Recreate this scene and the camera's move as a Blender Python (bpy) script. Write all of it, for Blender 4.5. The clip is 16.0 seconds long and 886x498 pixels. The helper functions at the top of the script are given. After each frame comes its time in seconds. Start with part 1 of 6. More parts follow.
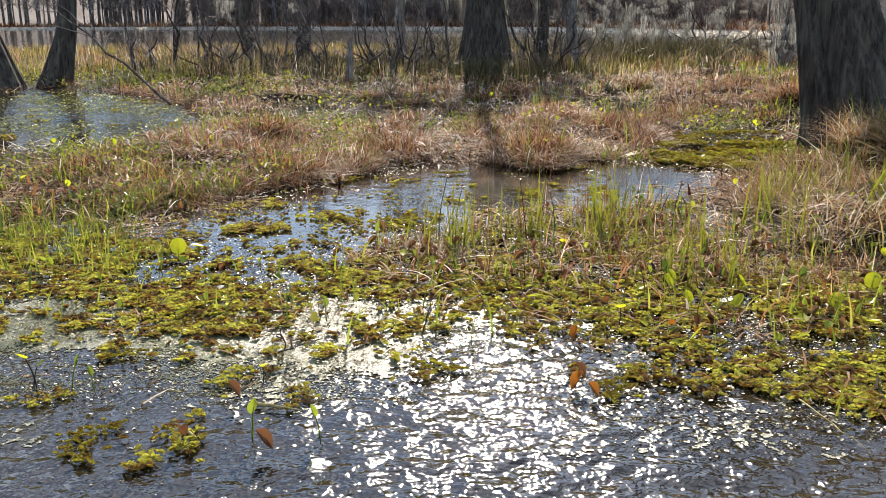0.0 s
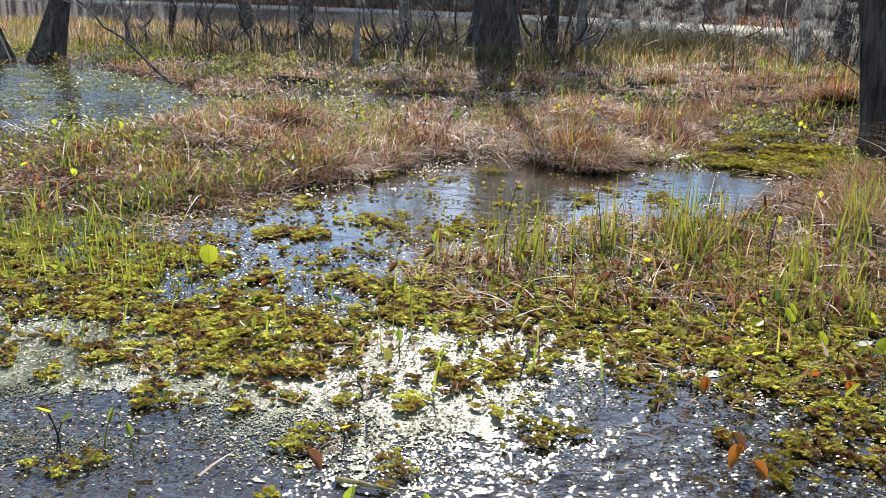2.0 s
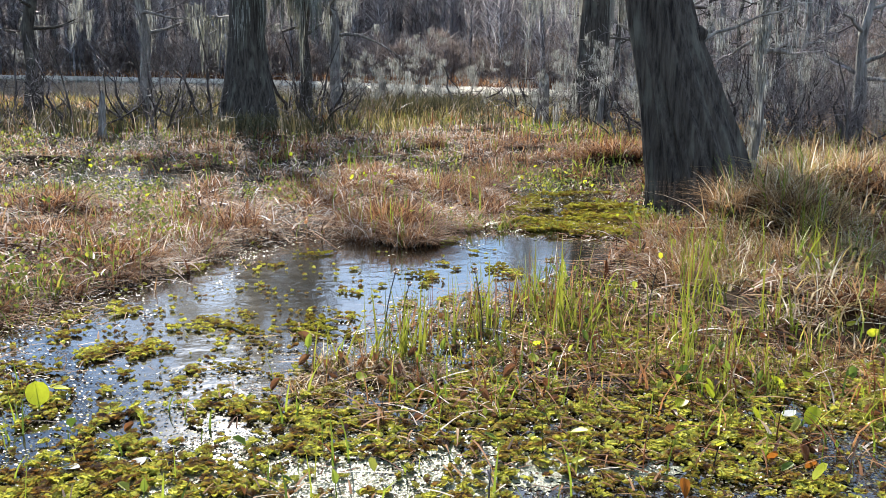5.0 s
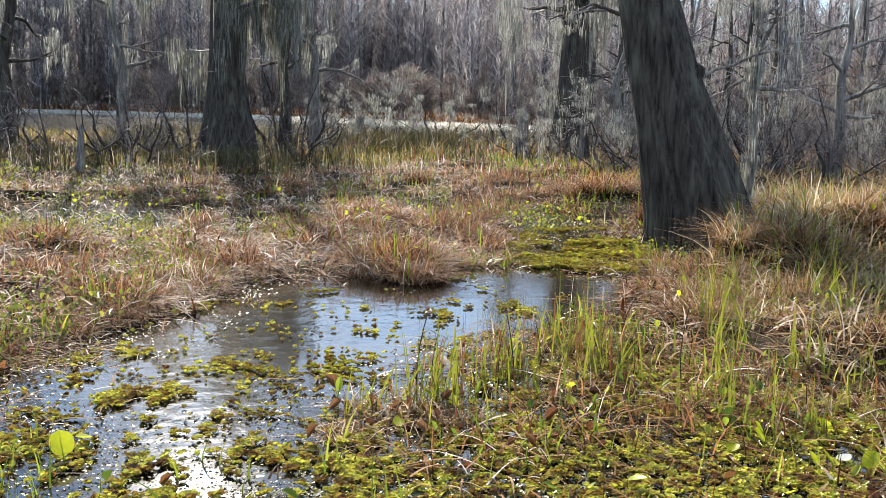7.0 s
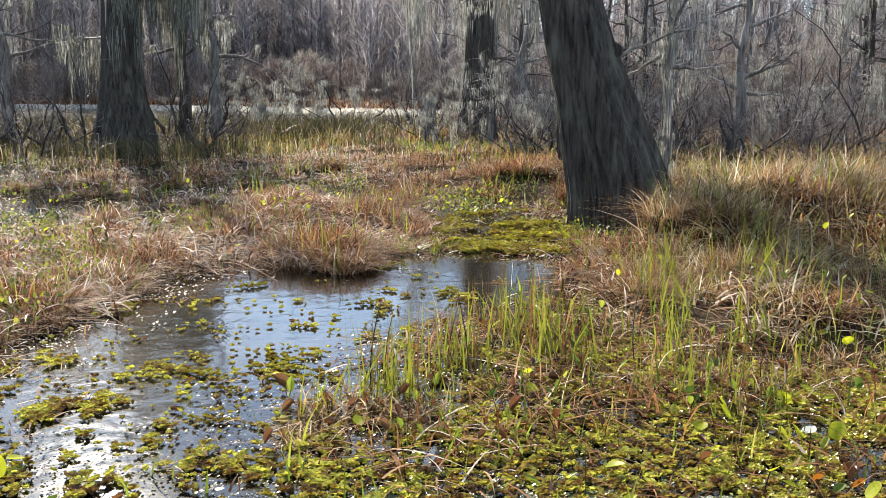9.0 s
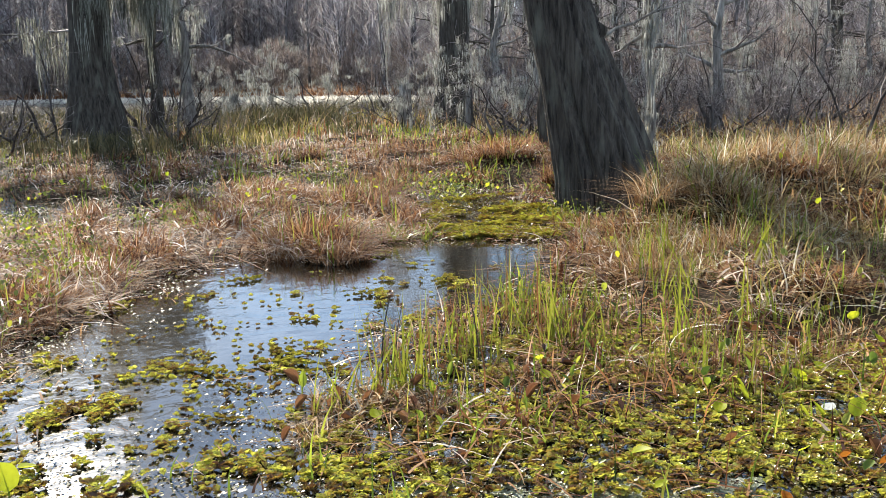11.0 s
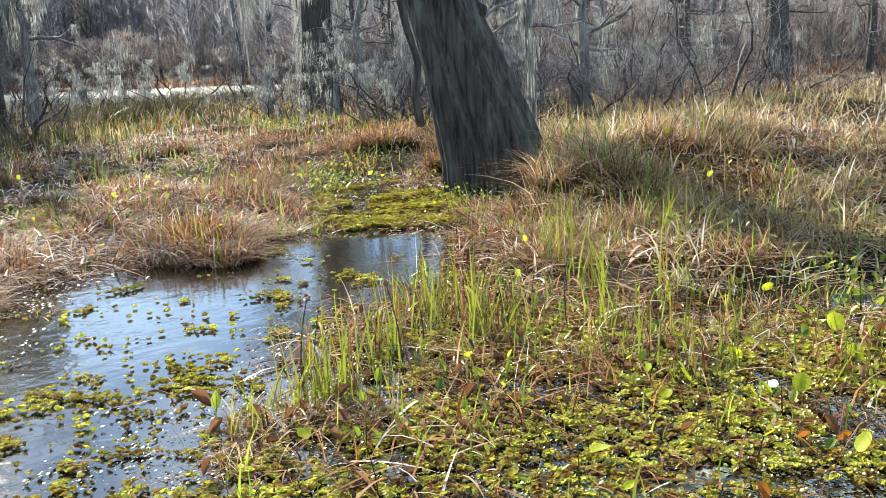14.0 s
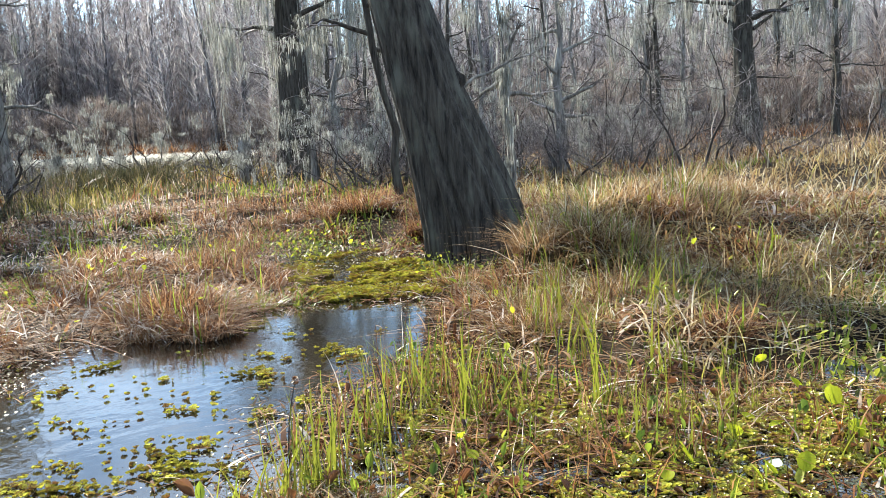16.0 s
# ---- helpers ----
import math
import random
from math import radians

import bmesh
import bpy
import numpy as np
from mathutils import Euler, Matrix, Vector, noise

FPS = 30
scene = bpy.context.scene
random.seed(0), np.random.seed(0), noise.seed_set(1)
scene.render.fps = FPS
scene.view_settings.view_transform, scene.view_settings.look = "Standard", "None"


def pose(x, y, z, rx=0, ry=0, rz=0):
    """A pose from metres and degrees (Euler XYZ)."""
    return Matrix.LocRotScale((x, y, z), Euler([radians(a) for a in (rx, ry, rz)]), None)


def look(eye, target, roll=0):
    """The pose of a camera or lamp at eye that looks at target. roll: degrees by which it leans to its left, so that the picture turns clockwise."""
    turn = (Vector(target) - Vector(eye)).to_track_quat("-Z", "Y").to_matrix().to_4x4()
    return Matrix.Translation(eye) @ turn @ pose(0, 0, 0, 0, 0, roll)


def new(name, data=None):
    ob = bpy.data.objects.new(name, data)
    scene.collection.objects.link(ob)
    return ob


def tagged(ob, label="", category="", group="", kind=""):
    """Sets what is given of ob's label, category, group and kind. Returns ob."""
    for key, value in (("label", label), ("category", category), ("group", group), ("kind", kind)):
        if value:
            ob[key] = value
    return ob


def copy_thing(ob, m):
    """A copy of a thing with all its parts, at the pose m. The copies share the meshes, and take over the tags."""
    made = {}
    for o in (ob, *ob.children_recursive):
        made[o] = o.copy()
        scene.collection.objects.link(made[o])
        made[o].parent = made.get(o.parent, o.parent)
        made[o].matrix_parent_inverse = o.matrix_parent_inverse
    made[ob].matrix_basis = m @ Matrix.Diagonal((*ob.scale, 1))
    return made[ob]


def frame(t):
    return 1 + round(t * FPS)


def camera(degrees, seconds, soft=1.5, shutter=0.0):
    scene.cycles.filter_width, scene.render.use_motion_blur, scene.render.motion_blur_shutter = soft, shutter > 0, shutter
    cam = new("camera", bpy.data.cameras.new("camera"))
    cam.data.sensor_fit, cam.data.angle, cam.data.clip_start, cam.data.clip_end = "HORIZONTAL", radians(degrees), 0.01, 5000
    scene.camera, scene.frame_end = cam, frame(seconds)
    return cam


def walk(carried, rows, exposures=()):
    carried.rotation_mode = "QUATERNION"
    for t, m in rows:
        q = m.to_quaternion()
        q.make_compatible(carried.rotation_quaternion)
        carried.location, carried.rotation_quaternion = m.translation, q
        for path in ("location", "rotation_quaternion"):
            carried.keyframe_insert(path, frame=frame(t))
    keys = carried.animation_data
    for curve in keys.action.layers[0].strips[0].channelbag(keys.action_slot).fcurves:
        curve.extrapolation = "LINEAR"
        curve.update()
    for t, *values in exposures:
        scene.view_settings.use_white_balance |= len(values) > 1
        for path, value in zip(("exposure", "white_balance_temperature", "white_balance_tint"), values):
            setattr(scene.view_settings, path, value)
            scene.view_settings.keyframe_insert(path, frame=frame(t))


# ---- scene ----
cam = camera(53.3, 16.0, soft=0.75)
PATH = [
    (0, (0.296, 0.498, 1.321), (0.2, 2.431, 0.815), -0.3),
    (0.5, (0.163, 0.649, 1.33), (0.024, 2.578, 0.821), -1.0),
    (1, (0.062, 0.829, 1.312), (-0.056, 2.757, 0.795), 1.0),
    (1.5, (-0.046, 1.005, 1.317), (-0.136, 2.93, 0.782), 1.4),
    (2, (-0.176, 1.136, 1.303), (-0.232, 3.062, 0.766), 1.7),
    (2.5, (-0.296, 1.342, 1.332), (-0.185, 3.266, 0.799), 3.0),
    (3, (-0.407, 1.476, 1.348), (-0.194, 3.397, 0.833), 3.4),
    (3.5, (-0.508, 1.569, 1.369), (-0.259, 3.488, 0.866), 1.9),
    (4, (-0.629, 1.5, 1.367), (-0.234, 3.395, 0.863), 0.2),
    (4.5, (-0.718, 1.582, 1.348), (-0.228, 3.469, 0.898), 0.4),
    (5, (-0.782, 1.668, 1.346), (-0.267, 3.56, 0.954), 0.8),
    (7.5, (-1.069, 1.93, 1.335), (-0.419, 3.796, 1.027), 1.6),
    (8, (-1.077, 1.998, 1.31), (-0.313, 3.816, 0.975), 0.9),
    (8.5, (-1.148, 2.02, 1.313), (-0.372, 3.832, 0.973), 0.5),
    (9, (-1.189, 2.093, 1.318), (-0.398, 3.897, 0.974), -0.0),
    (11.5, (-1.311, 2.287, 1.322), (-0.459, 4.056, 0.939), -1.8),
    (12, (-1.311, 2.389, 1.269), (-0.435, 4.144, 0.881), -2.8),
    (12.5, (-1.317, 2.413, 1.231), (-0.255, 4.058, 0.821), -2.3),
    (13, (-1.33, 2.431, 1.268), (-0.201, 4.026, 0.842), -3.5),
    (13.5, (-1.334, 2.518, 1.286), (-0.203, 4.112, 0.863), -3.4),
    (14, (-1.353, 2.578, 1.304), (-0.256, 4.197, 0.885), -3.1),
    (14.5, (-1.349, 2.604, 1.315), (-0.252, 4.225, 0.903), -3.0),
    (15, (-1.332, 2.623, 1.332), (-0.214, 4.237, 0.95), -3.3),
    (15.5, (-1.333, 2.659, 1.33), (-0.197, 4.269, 0.985), -3.6),
    (16, (-1.351, 2.688, 1.351), (-0.188, 4.29, 1.068), -3.4),
]
walk(cam, [(t, look(eye, target, roll)) for t, eye, target, roll in PATH], [(0.0, 1.02, 6450, 13), (3.0, 1.22, 5850, 11), (5.0, 1.33, 5900, 10), (9.0, 1.33, 6250, 10), (11.5, 1.42, 6050, 8), (12.5, 1.73, 5850, 4), (16.0, 1.62, 5950, 5)])

# ---------------------------------------------------------------- light
SUN_ELEV, SUN_AZ = radians(29.5), radians(0.5)      # azimuth from +y towards +x
sky_world = bpy.data.worlds.new("sky")
scene.world = sky_world
sky_world.use_nodes = True
wn, wl = sky_world.node_tree.nodes, sky_world.node_tree.links
sky_tex = wn.new("ShaderNodeTexSky")
sky_tex.sky_type, sky_tex.sun_disc = "NISHITA", False
sky_tex.sun_elevation, sky_tex.sun_rotation = SUN_ELEV, SUN_AZ
sky_tex.dust_density, sky_tex.ozone_density = 0.0, 2.0
wn["Background"].inputs["Strength"].default_value = 0.10
cloud_co, cloud_map, cloud_noise, cloud_ramp, cloud_mix = (wn.new("ShaderNode" + k) for k in ("TexCoord", "Mapping", "TexNoise", "ValToRGB", "Mix"))
cloud_map.inputs["Scale"].default_value = (1, 1, 2.6)
cloud_noise.inputs["Scale"].default_value, cloud_noise.inputs["Detail"].default_value = 2.6, 6
cloud_ramp.color_ramp.elements[0].position, cloud_ramp.color_ramp.elements[1].position = 0.46, 0.72
cloud_mix.data_type = "RGBA"
cloud_mix.inputs[7].default_value = (13.0, 14.2, 16.0, 1)
wl.new(cloud_co.outputs["Generated"], cloud_map.inputs["Vector"])
wl.new(cloud_map.outputs[0], cloud_noise.inputs["Vector"])
wl.new(cloud_noise.outputs["Fac"], cloud_ramp.inputs[0])
wl.new(cloud_ramp.outputs[0], cloud_mix.inputs["Factor"])
wl.new(sky_tex.outputs[0], cloud_mix.inputs[6])
wl.new(cloud_mix.outputs[2], wn["Background"].inputs["Color"])
sun = new("sun", bpy.data.lights.new("sun", "SUN"))
sun.data.energy, sun.data.angle, sun.data.color = 6.0, radians(0.53), (1.0, 0.88, 0.70)
sun.matrix_world = look((0, 0, 0), (-math.sin(SUN_AZ) * math.cos(SUN_ELEV), -math.cos(SUN_AZ) * math.cos(SUN_ELEV), -math.sin(SUN_ELEV)))


# ---------------------------------------------------------------- materials
def nodes_of(name):
    m = bpy.data.materials.new(name)
    m.use_nodes = True
    return m, m.node_tree.nodes, m.node_tree.links


def ramp(nodes, stops):
    r = nodes.new("ShaderNodeValToRGB")
    el = r.color_ramp.elements
    while len(el) < len(stops):
        el.new(0.5)
    for e, (p, c) in zip(el, stops):
        e.position, e.color = p, (*c, 1)
    return r


def foliage(name, stops, thin=0.4, rough=0.55, patch=1.2, amount=0.35, gloss=0.18, single=1.0):
    """Thin leaves and blades: each piece has its own tone, drifting over patches of the ground; light passes through."""
    m, n, l = nodes_of(name)
    geo, co = n.new("ShaderNodeNewGeometry"), n.new("ShaderNodeNewGeometry")
    noise_t = n.new("ShaderNodeTexNoise")
    noise_t.inputs["Scale"].default_value = patch
    l.new(co.outputs["Position"], noise_t.inputs["Vector"])
    a = n.new("ShaderNodeMath")
    a.operation, a.inputs[1].default_value = "MULTIPLY_ADD", amount * 2
    a.inputs[2].default_value = -amount
    l.new(noise_t.outputs["Fac"], a.inputs[0])
    b = n.new("ShaderNodeMath")
    b.operation, b.use_clamp = "ADD", True
    l.new(a.outputs[0], b.inputs[0])
    own = n.new("ShaderNodeMath")
    own.operation, own.inputs[1].default_value, own.inputs[2].default_value = "MULTIPLY_ADD", single, 0.5 - 0.5 * single
    l.new(geo.outputs["Random Per Island"], own.inputs[0])
    l.new(own.outputs[0], b.inputs[1])
    r = ramp(n, stops)
    l.new(b.outputs[0], r.inputs[0])
    fine = n.new("ShaderNodeTexNoise")
    fine.inputs["Scale"].default_value, fine.inputs["Detail"].default_value = 60, 3
    l.new(co.outputs["Position"], fine.inputs["Vector"])
    mul = n.new("ShaderNodeMix")
    mul.data_type, mul.blend_type = "RGBA", "MULTIPLY"
    mul.inputs["Factor"].default_value = 0.3
    l.new(r.outputs[0], mul.inputs[6])
    l.new(fine.outputs["Fac"], mul.inputs[7])
    p = n["Principled BSDF"]
    p.inputs["Roughness"].default_value = rough
    p.inputs["Specular IOR Level"].default_value = gloss
    l.new(mul.outputs[2], p.inputs["Base Color"])
    tr = n.new("ShaderNodeBsdfTranslucent")
    l.new(mul.outputs[2], tr.inputs["Color"])
    mix = n.new("ShaderNodeMixShader")
    mix.inputs[0].default_value = thin
    l.new(p.outputs[0], mix.inputs[1])
    l.new(tr.outputs[0], mix.inputs[2])
    l.new(mix.outputs[0], n["Material Output"].inputs["Surface"])
    return m


def bark(name, dark, mid, pale, stretch=0.15, scale=18, bump=0.6, lichen=1.0):
    m, n, l = nodes_of(name)
    tc, mp = n.new("ShaderNodeTexCoord"), n.new("ShaderNodeMapping")
    mp.inputs["Scale"].default_value = (1, 1, stretch)
    l.new(tc.outputs["Object"], mp.inputs["Vector"])
    ridges = n.new("ShaderNodeTexNoise")
    ridges.inputs["Scale"].default_value, ridges.inputs["Detail"].default_value = scale, 8
    ridges.inputs["Roughness"].default_value = 0.65
    l.new(mp.outputs[0], ridges.inputs["Vector"])
    spots = n.new("ShaderNodeTexNoise")
    spots.inputs["Scale"].default_value, spots.inputs["Detail"].default_value = 7, 8
    streak = n.new("ShaderNodeMapping")
    streak.inputs["Scale"].default_value = (1, 1, 0.3)
    l.new(tc.outputs["Object"], streak.inputs["Vector"])
    l.new(streak.outputs[0], spots.inputs["Vector"])
    r1 = ramp(n, [(0.34, dark), (0.64, mid)])
    l.new(ridges.outputs["Fac"], r1.inputs[0])
    r2 = ramp(n, [(0.52, (0, 0, 0)), (0.72, (lichen, lichen, lichen))])
    l.new(spots.outputs["Fac"], r2.inputs[0])
    mix = n.new("ShaderNodeMix")
    mix.data_type = "RGBA"
    mix.inputs[7].default_value = (*pale, 1)
    l.new(r2.outputs[0], mix.inputs["Factor"])
    l.new(r1.outputs[0], mix.inputs[6])
    p = n["Principled BSDF"]
    p.inputs["Roughness"].default_value = 0.9
    p.inputs["Specular IOR Level"].default_value = 0.2
    l.new(mix.outputs[2], p.inputs["Base Color"])
    bp = n.new("ShaderNodeBump")
    bp.inputs["Strength"].default_value, bp.inputs["Distance"].default_value = bump, 0.03
    l.new(ridges.outputs["Fac"], bp.inputs["Height"])
    l.new(bp.outputs[0], p.inputs["Normal"])
    return m


def water_material():
    m, n, l = nodes_of("dark_water")
    geo = n.new("ShaderNodeNewGeometry")
    sep = n.new("ShaderNodeSeparateXYZ")
    l.new(geo.outputs["Position"], sep.inputs[0])
    near = n.new("ShaderNodeMapRange")          # livelier wavelets in the open water in front
    for k, v in (("From Min", 3.4), ("From Max", 5.0), ("To Min", 1.0), ("To Max", 0.0)):
        near.inputs[k].default_value = v
    l.new(sep.outputs["Y"], near.inputs["Value"])
    far, reach = ramp(n, [(0.19, (0, 0, 0)), (0.26, (0.5, 0.5, 0.5)), (0.54, (0.5, 0.5, 0.5)), (0.70, (0.22, 0.22, 0.22))]), n.new("ShaderNodeMath")    # glitter in the shallow pools, wind on the open lake
    reach.operation, reach.inputs[1].default_value = "MULTIPLY", 1 / 50
    l.new(sep.outputs["Y"], reach.inputs[0])
    l.new(reach.outputs[0], far.inputs[0])
    wind = n.new("ShaderNodeMath")
    wind.operation = "MAXIMUM"
    l.new(near.outputs[0], wind.inputs[0])
    l.new(far.outputs[0], wind.inputs[1])
    gust, gusts, both = n.new("ShaderNodeTexNoise"), n.new("ShaderNodeMapRange"), n.new("ShaderNodeMath")
    gust.inputs["Scale"].default_value, gust.inputs["Detail"].default_value = 0.9, 2
    for k, v in (("From Min", 0.38), ("From Max", 0.60), ("To Min", 0.02), ("To Max", 0.12)):
        gusts.inputs[k].default_value = v
    both.operation = "MAXIMUM"
    l.new(geo.outputs["Position"], gust.inputs["Vector"])
    l.new(gust.outputs["Fac"], gusts.inputs["Value"])
    cove, breeze = n.new("ShaderNodeMapRange"), n.new("ShaderNodeMath")     # the western water lies open to the wind
    for k, v in (("From Min", 0.3), ("From Max", -1.0), ("To Min", 0.0), ("To Max", 0.03)):
        cove.inputs[k].default_value = v
    l.new(sep.outputs["X"], cove.inputs["Value"])
    breeze.operation = "ADD"
    l.new(gusts.outputs[0], breeze.inputs[0])
    l.new(cove.outputs[0], breeze.inputs[1])
    l.new(breeze.outputs[0], both.inputs[0])
    l.new(wind.outputs[0], both.inputs[1])
    wind = both
    big, small = n.new("ShaderNodeTexNoise"), n.new("ShaderNodeTexNoise")
    big.inputs["Scale"].default_value, big.inputs["Detail"].default_value = 7.0, 1.2
    small.inputs["Scale"].default_value, small.inputs["Detail"].default_value = 27, 1.5
    mp = n.new("ShaderNodeMapping")
    mp.inputs["Scale"].default_value = (1.0, 1.05, 1)
    l.new(geo.outputs["Position"], mp.inputs["Vector"])
    l.new(mp.outputs[0], big.inputs["Vector"])
    l.new(mp.outputs[0], small.inputs["Vector"])
    b1, b2 = n.new("ShaderNodeBump"), n.new("ShaderNodeBump")
    b1.inputs["Distance"].default_value, b2.inputs["Distance"].default_value = 0.036, 0.009
    l.new(wind.outputs[0], b1.inputs["Strength"])
    l.new(wind.outputs[0], b2.inputs["Strength"])
    l.new(big.outputs["Fac"], b1.inputs["Height"])
    l.new(small.outputs["Fac"], b2.inputs["Height"])
    l.new(b1.outputs[0], b2.inputs["Normal"])
    murk = n.new("ShaderNodeTexNoise")
    murk.inputs["Scale"].default_value = 0.8
    l.new(geo.outputs["Position"], murk.inputs["Vector"])
    r = ramp(n, [(0.3, (0.011, 0.009, 0.006)), (0.7, (0.026, 0.020, 0.012))])
    l.new(murk.outputs["Fac"], r.inputs[0])
    p = n["Principled BSDF"]
    l.new(r.outputs[0], p.inputs["Base Color"])
    p.inputs["Roughness"].default_value, p.inputs["IOR"].default_value = 0.09, 1.52
    l.new(b2.outputs[0], p.inputs["Normal"])
    return m


def mud_material():
    m, n, l = nodes_of("peat_and_litter")
    geo = n.new("ShaderNodeNewGeometry")
    a, b = n.new("ShaderNodeTexNoise"), n.new("ShaderNodeTexNoise")
    a.inputs["Scale"].default_value, a.inputs["Detail"].default_value = 0.7, 4
    b.inputs["Scale"].default_value, b.inputs["Detail"].default_value = 22, 8
    l.new(geo.outputs["Position"], a.inputs["Vector"])
    l.new(geo.outputs["Position"], b.inputs["Vector"])
    r1 = ramp(n, [(0.3, (0.02, 0.013, 0.008)), (0.55, (0.055, 0.034, 0.018)), (0.75, (0.045, 0.042, 0.015))])
    r2 = ramp(n, [(0.3, (0.25, 0.25, 0.25)), (0.7, (1, 1, 1))])
    l.new(a.outputs["Fac"], r1.inputs[0])
    l.new(b.outputs["Fac"], r2.inputs[0])
    mul = n.new("ShaderNodeMix")
    mul.data_type, mul.blend_type = "RGBA", "MULTIPLY"
    mul.inputs["Factor"].default_value = 1
    l.new(r1.outputs[0], mul.inputs[6])
    l.new(r2.outputs[0], mul.inputs[7])
    p = n["Principled BSDF"]
    p.inputs["Roughness"].default_value = 0.95
    p.inputs["Specular IOR Level"].default_value = 0.08
    l.new(mul.outputs[2], p.inputs["Base Color"])
    bp = n.new("ShaderNodeBump")
    bp.inputs["Strength"].default_value, bp.inputs["Distance"].default_value = 0.8, 0.03
    l.new(b.outputs["Fac"], bp.inputs["Height"])
    l.new(bp.outputs[0], p.inputs["Normal"])
    return m



def scum_material():
    m, n, l = nodes_of("duckweed_film")
    geo = n.new("ShaderNodeNewGeometry")
    a, b = n.new("ShaderNodeTexNoise"), n.new("ShaderNodeTexVoronoi")
    a.inputs["Scale"].default_value, a.inputs["Detail"].default_value = 9, 5
    b.inputs["Scale"].default_value = 170
    l.new(geo.outputs["Position"], a.inputs["Vector"])
    l.new(geo.outputs["Position"], b.inputs["Vector"])
    r1 = ramp(n, [(0.3, (0.075, 0.080, 0.045)), (0.5, (0.16, 0.178, 0.10)), (0.7, (0.27, 0.285, 0.21))])
    r2 = ramp(n, [(0.2, (1, 1, 1)), (0.7, (0.35, 0.35, 0.35))])
    l.new(a.outputs["Fac"], r1.inputs[0])
    l.new(b.outputs["Distance"], r2.inputs[0])
    mul = n.new("ShaderNodeMix")
    mul.data_type, mul.blend_type = "RGBA", "MULTIPLY"
    mul.inputs["Factor"].default_value = 1
    l.new(r1.outputs[0], mul.inputs[6])
    l.new(r2.outputs[0], mul.inputs[7])
    p = n["Principled BSDF"]
    p.inputs["Roughness"].default_value, p.inputs["IOR"].default_value = 0.34, 1.45
    l.new(mul.outputs[2], p.inputs["Base Color"])
    c = n.new("ShaderNodeTexNoise")
    c.inputs["Scale"].default_value, c.inputs["Detail"].default_value = 75, 4
    l.new(geo.outputs["Position"], c.inputs["Vector"])
    bp, lumps = n.new("ShaderNodeBump"), n.new("ShaderNodeBump")
    bp.inputs["Strength"].default_value, bp.inputs["Distance"].default_value = 0.45, 0.004
    lumps.inputs["Strength"].default_value, lumps.inputs["Distance"].default_value = 0.8, 0.010
    l.new(c.outputs["Fac"], lumps.inputs["Height"])
    l.new(b.outputs["Distance"], bp.inputs["Height"])
    l.new(lumps.outputs[0], bp.inputs["Normal"])
    l.new(bp.outputs[0], p.inputs["Normal"])
    return m


SCUM = scum_material()
WATER, MUD = water_material(), mud_material()
STRAW = foliage("dead_grass", [(0.0, (0.03, 0.012, 0.006)), (0.3, (0.12, 0.048, 0.022)), (0.55, (0.28, 0.125, 0.050)), (0.8, (0.42, 0.235, 0.105)), (0.93, (0.50, 0.33, 0.20)), (1.0, (0.78, 0.68, 0.57))], 0.5, 0.7, 1.6, 0.42)
DEBRIS = foliage("rotting_bits", [(0.0, (0.02, 0.013, 0.007)), (0.35, (0.085, 0.05, 0.02)), (0.6, (0.14, 0.125, 0.04)), (0.85, (0.19, 0.175, 0.085)), (1.0, (0.27, 0.255, 0.18))], 0.2, 0.42, 2.0, 0.2, 0.18)
BLEACHED = foliage("bleached_straw", [(0.0, (0.36, 0.24, 0.17)), (0.6, (0.58, 0.45, 0.35)), (1.0, (0.84, 0.76, 0.67))], 0.35, 0.7, 1.4, 0.2)
TAN = foliage("tan_grass", [(0.0, (0.04, 0.024, 0.011)), (0.16, (0.14, 0.085, 0.035)), (0.36, (0.38, 0.245, 0.105)), (0.60, (0.44, 0.32, 0.14)), (0.70, (0.40, 0.35, 0.11)), (0.8, (0.54, 0.41, 0.23)), (0.92, (0.60, 0.51, 0.34)), (1.0, (0.82, 0.76, 0.60))], 0.45, 0.55, 0.9, 0.35)
TAWNY = foliage("tawny_grass", [(0.0, (0.05, 0.024, 0.011)), (0.3, (0.22, 0.12, 0.05)), (0.6, (0.43, 0.26, 0.115)), (0.85, (0.56, 0.41, 0.23)), (1.0, (0.82, 0.74, 0.58))], 0.5, 0.6, 1.4, 0.35)
# darker olive twin of MOSS: shade on the moss is put into its colour
SHADEMOSS = foliage("shaded_moss", [(0.0, (0.07, 0.072, 0.056)), (0.5, (0.19, 0.195, 0.155)), (1.0, (0.42, 0.42, 0.37))], 0.42, 0.9)
GREEN = foliage("green_blades", [(0.0, (0.05, 0.085, 0.015)), (0.4, (0.14, 0.20, 0.025)), (0.8, (0.29, 0.35, 0.035)), (1.0, (0.42, 0.38, 0.07))], 0.5, 0.4)
OLIVEGRASS = foliage("olive_grass", [(0.0, (0.07, 0.055, 0.02)), (0.35, (0.19, 0.17, 0.045)), (0.7, (0.33, 0.30, 0.07)), (0.88, (0.44, 0.31, 0.13)), (1.0, (0.66, 0.56, 0.38))], 0.5, 0.6, 0.4, 0.3)
# dark green sedge, darkened further to carry the shade under the trees
SEDGE = foliage("dark_sedge", [(0.0, (0.03, 0.03, 0.014)), (0.6, (0.085, 0.08, 0.032)), (1.0, (0.20, 0.16, 0.08))], 0.25)
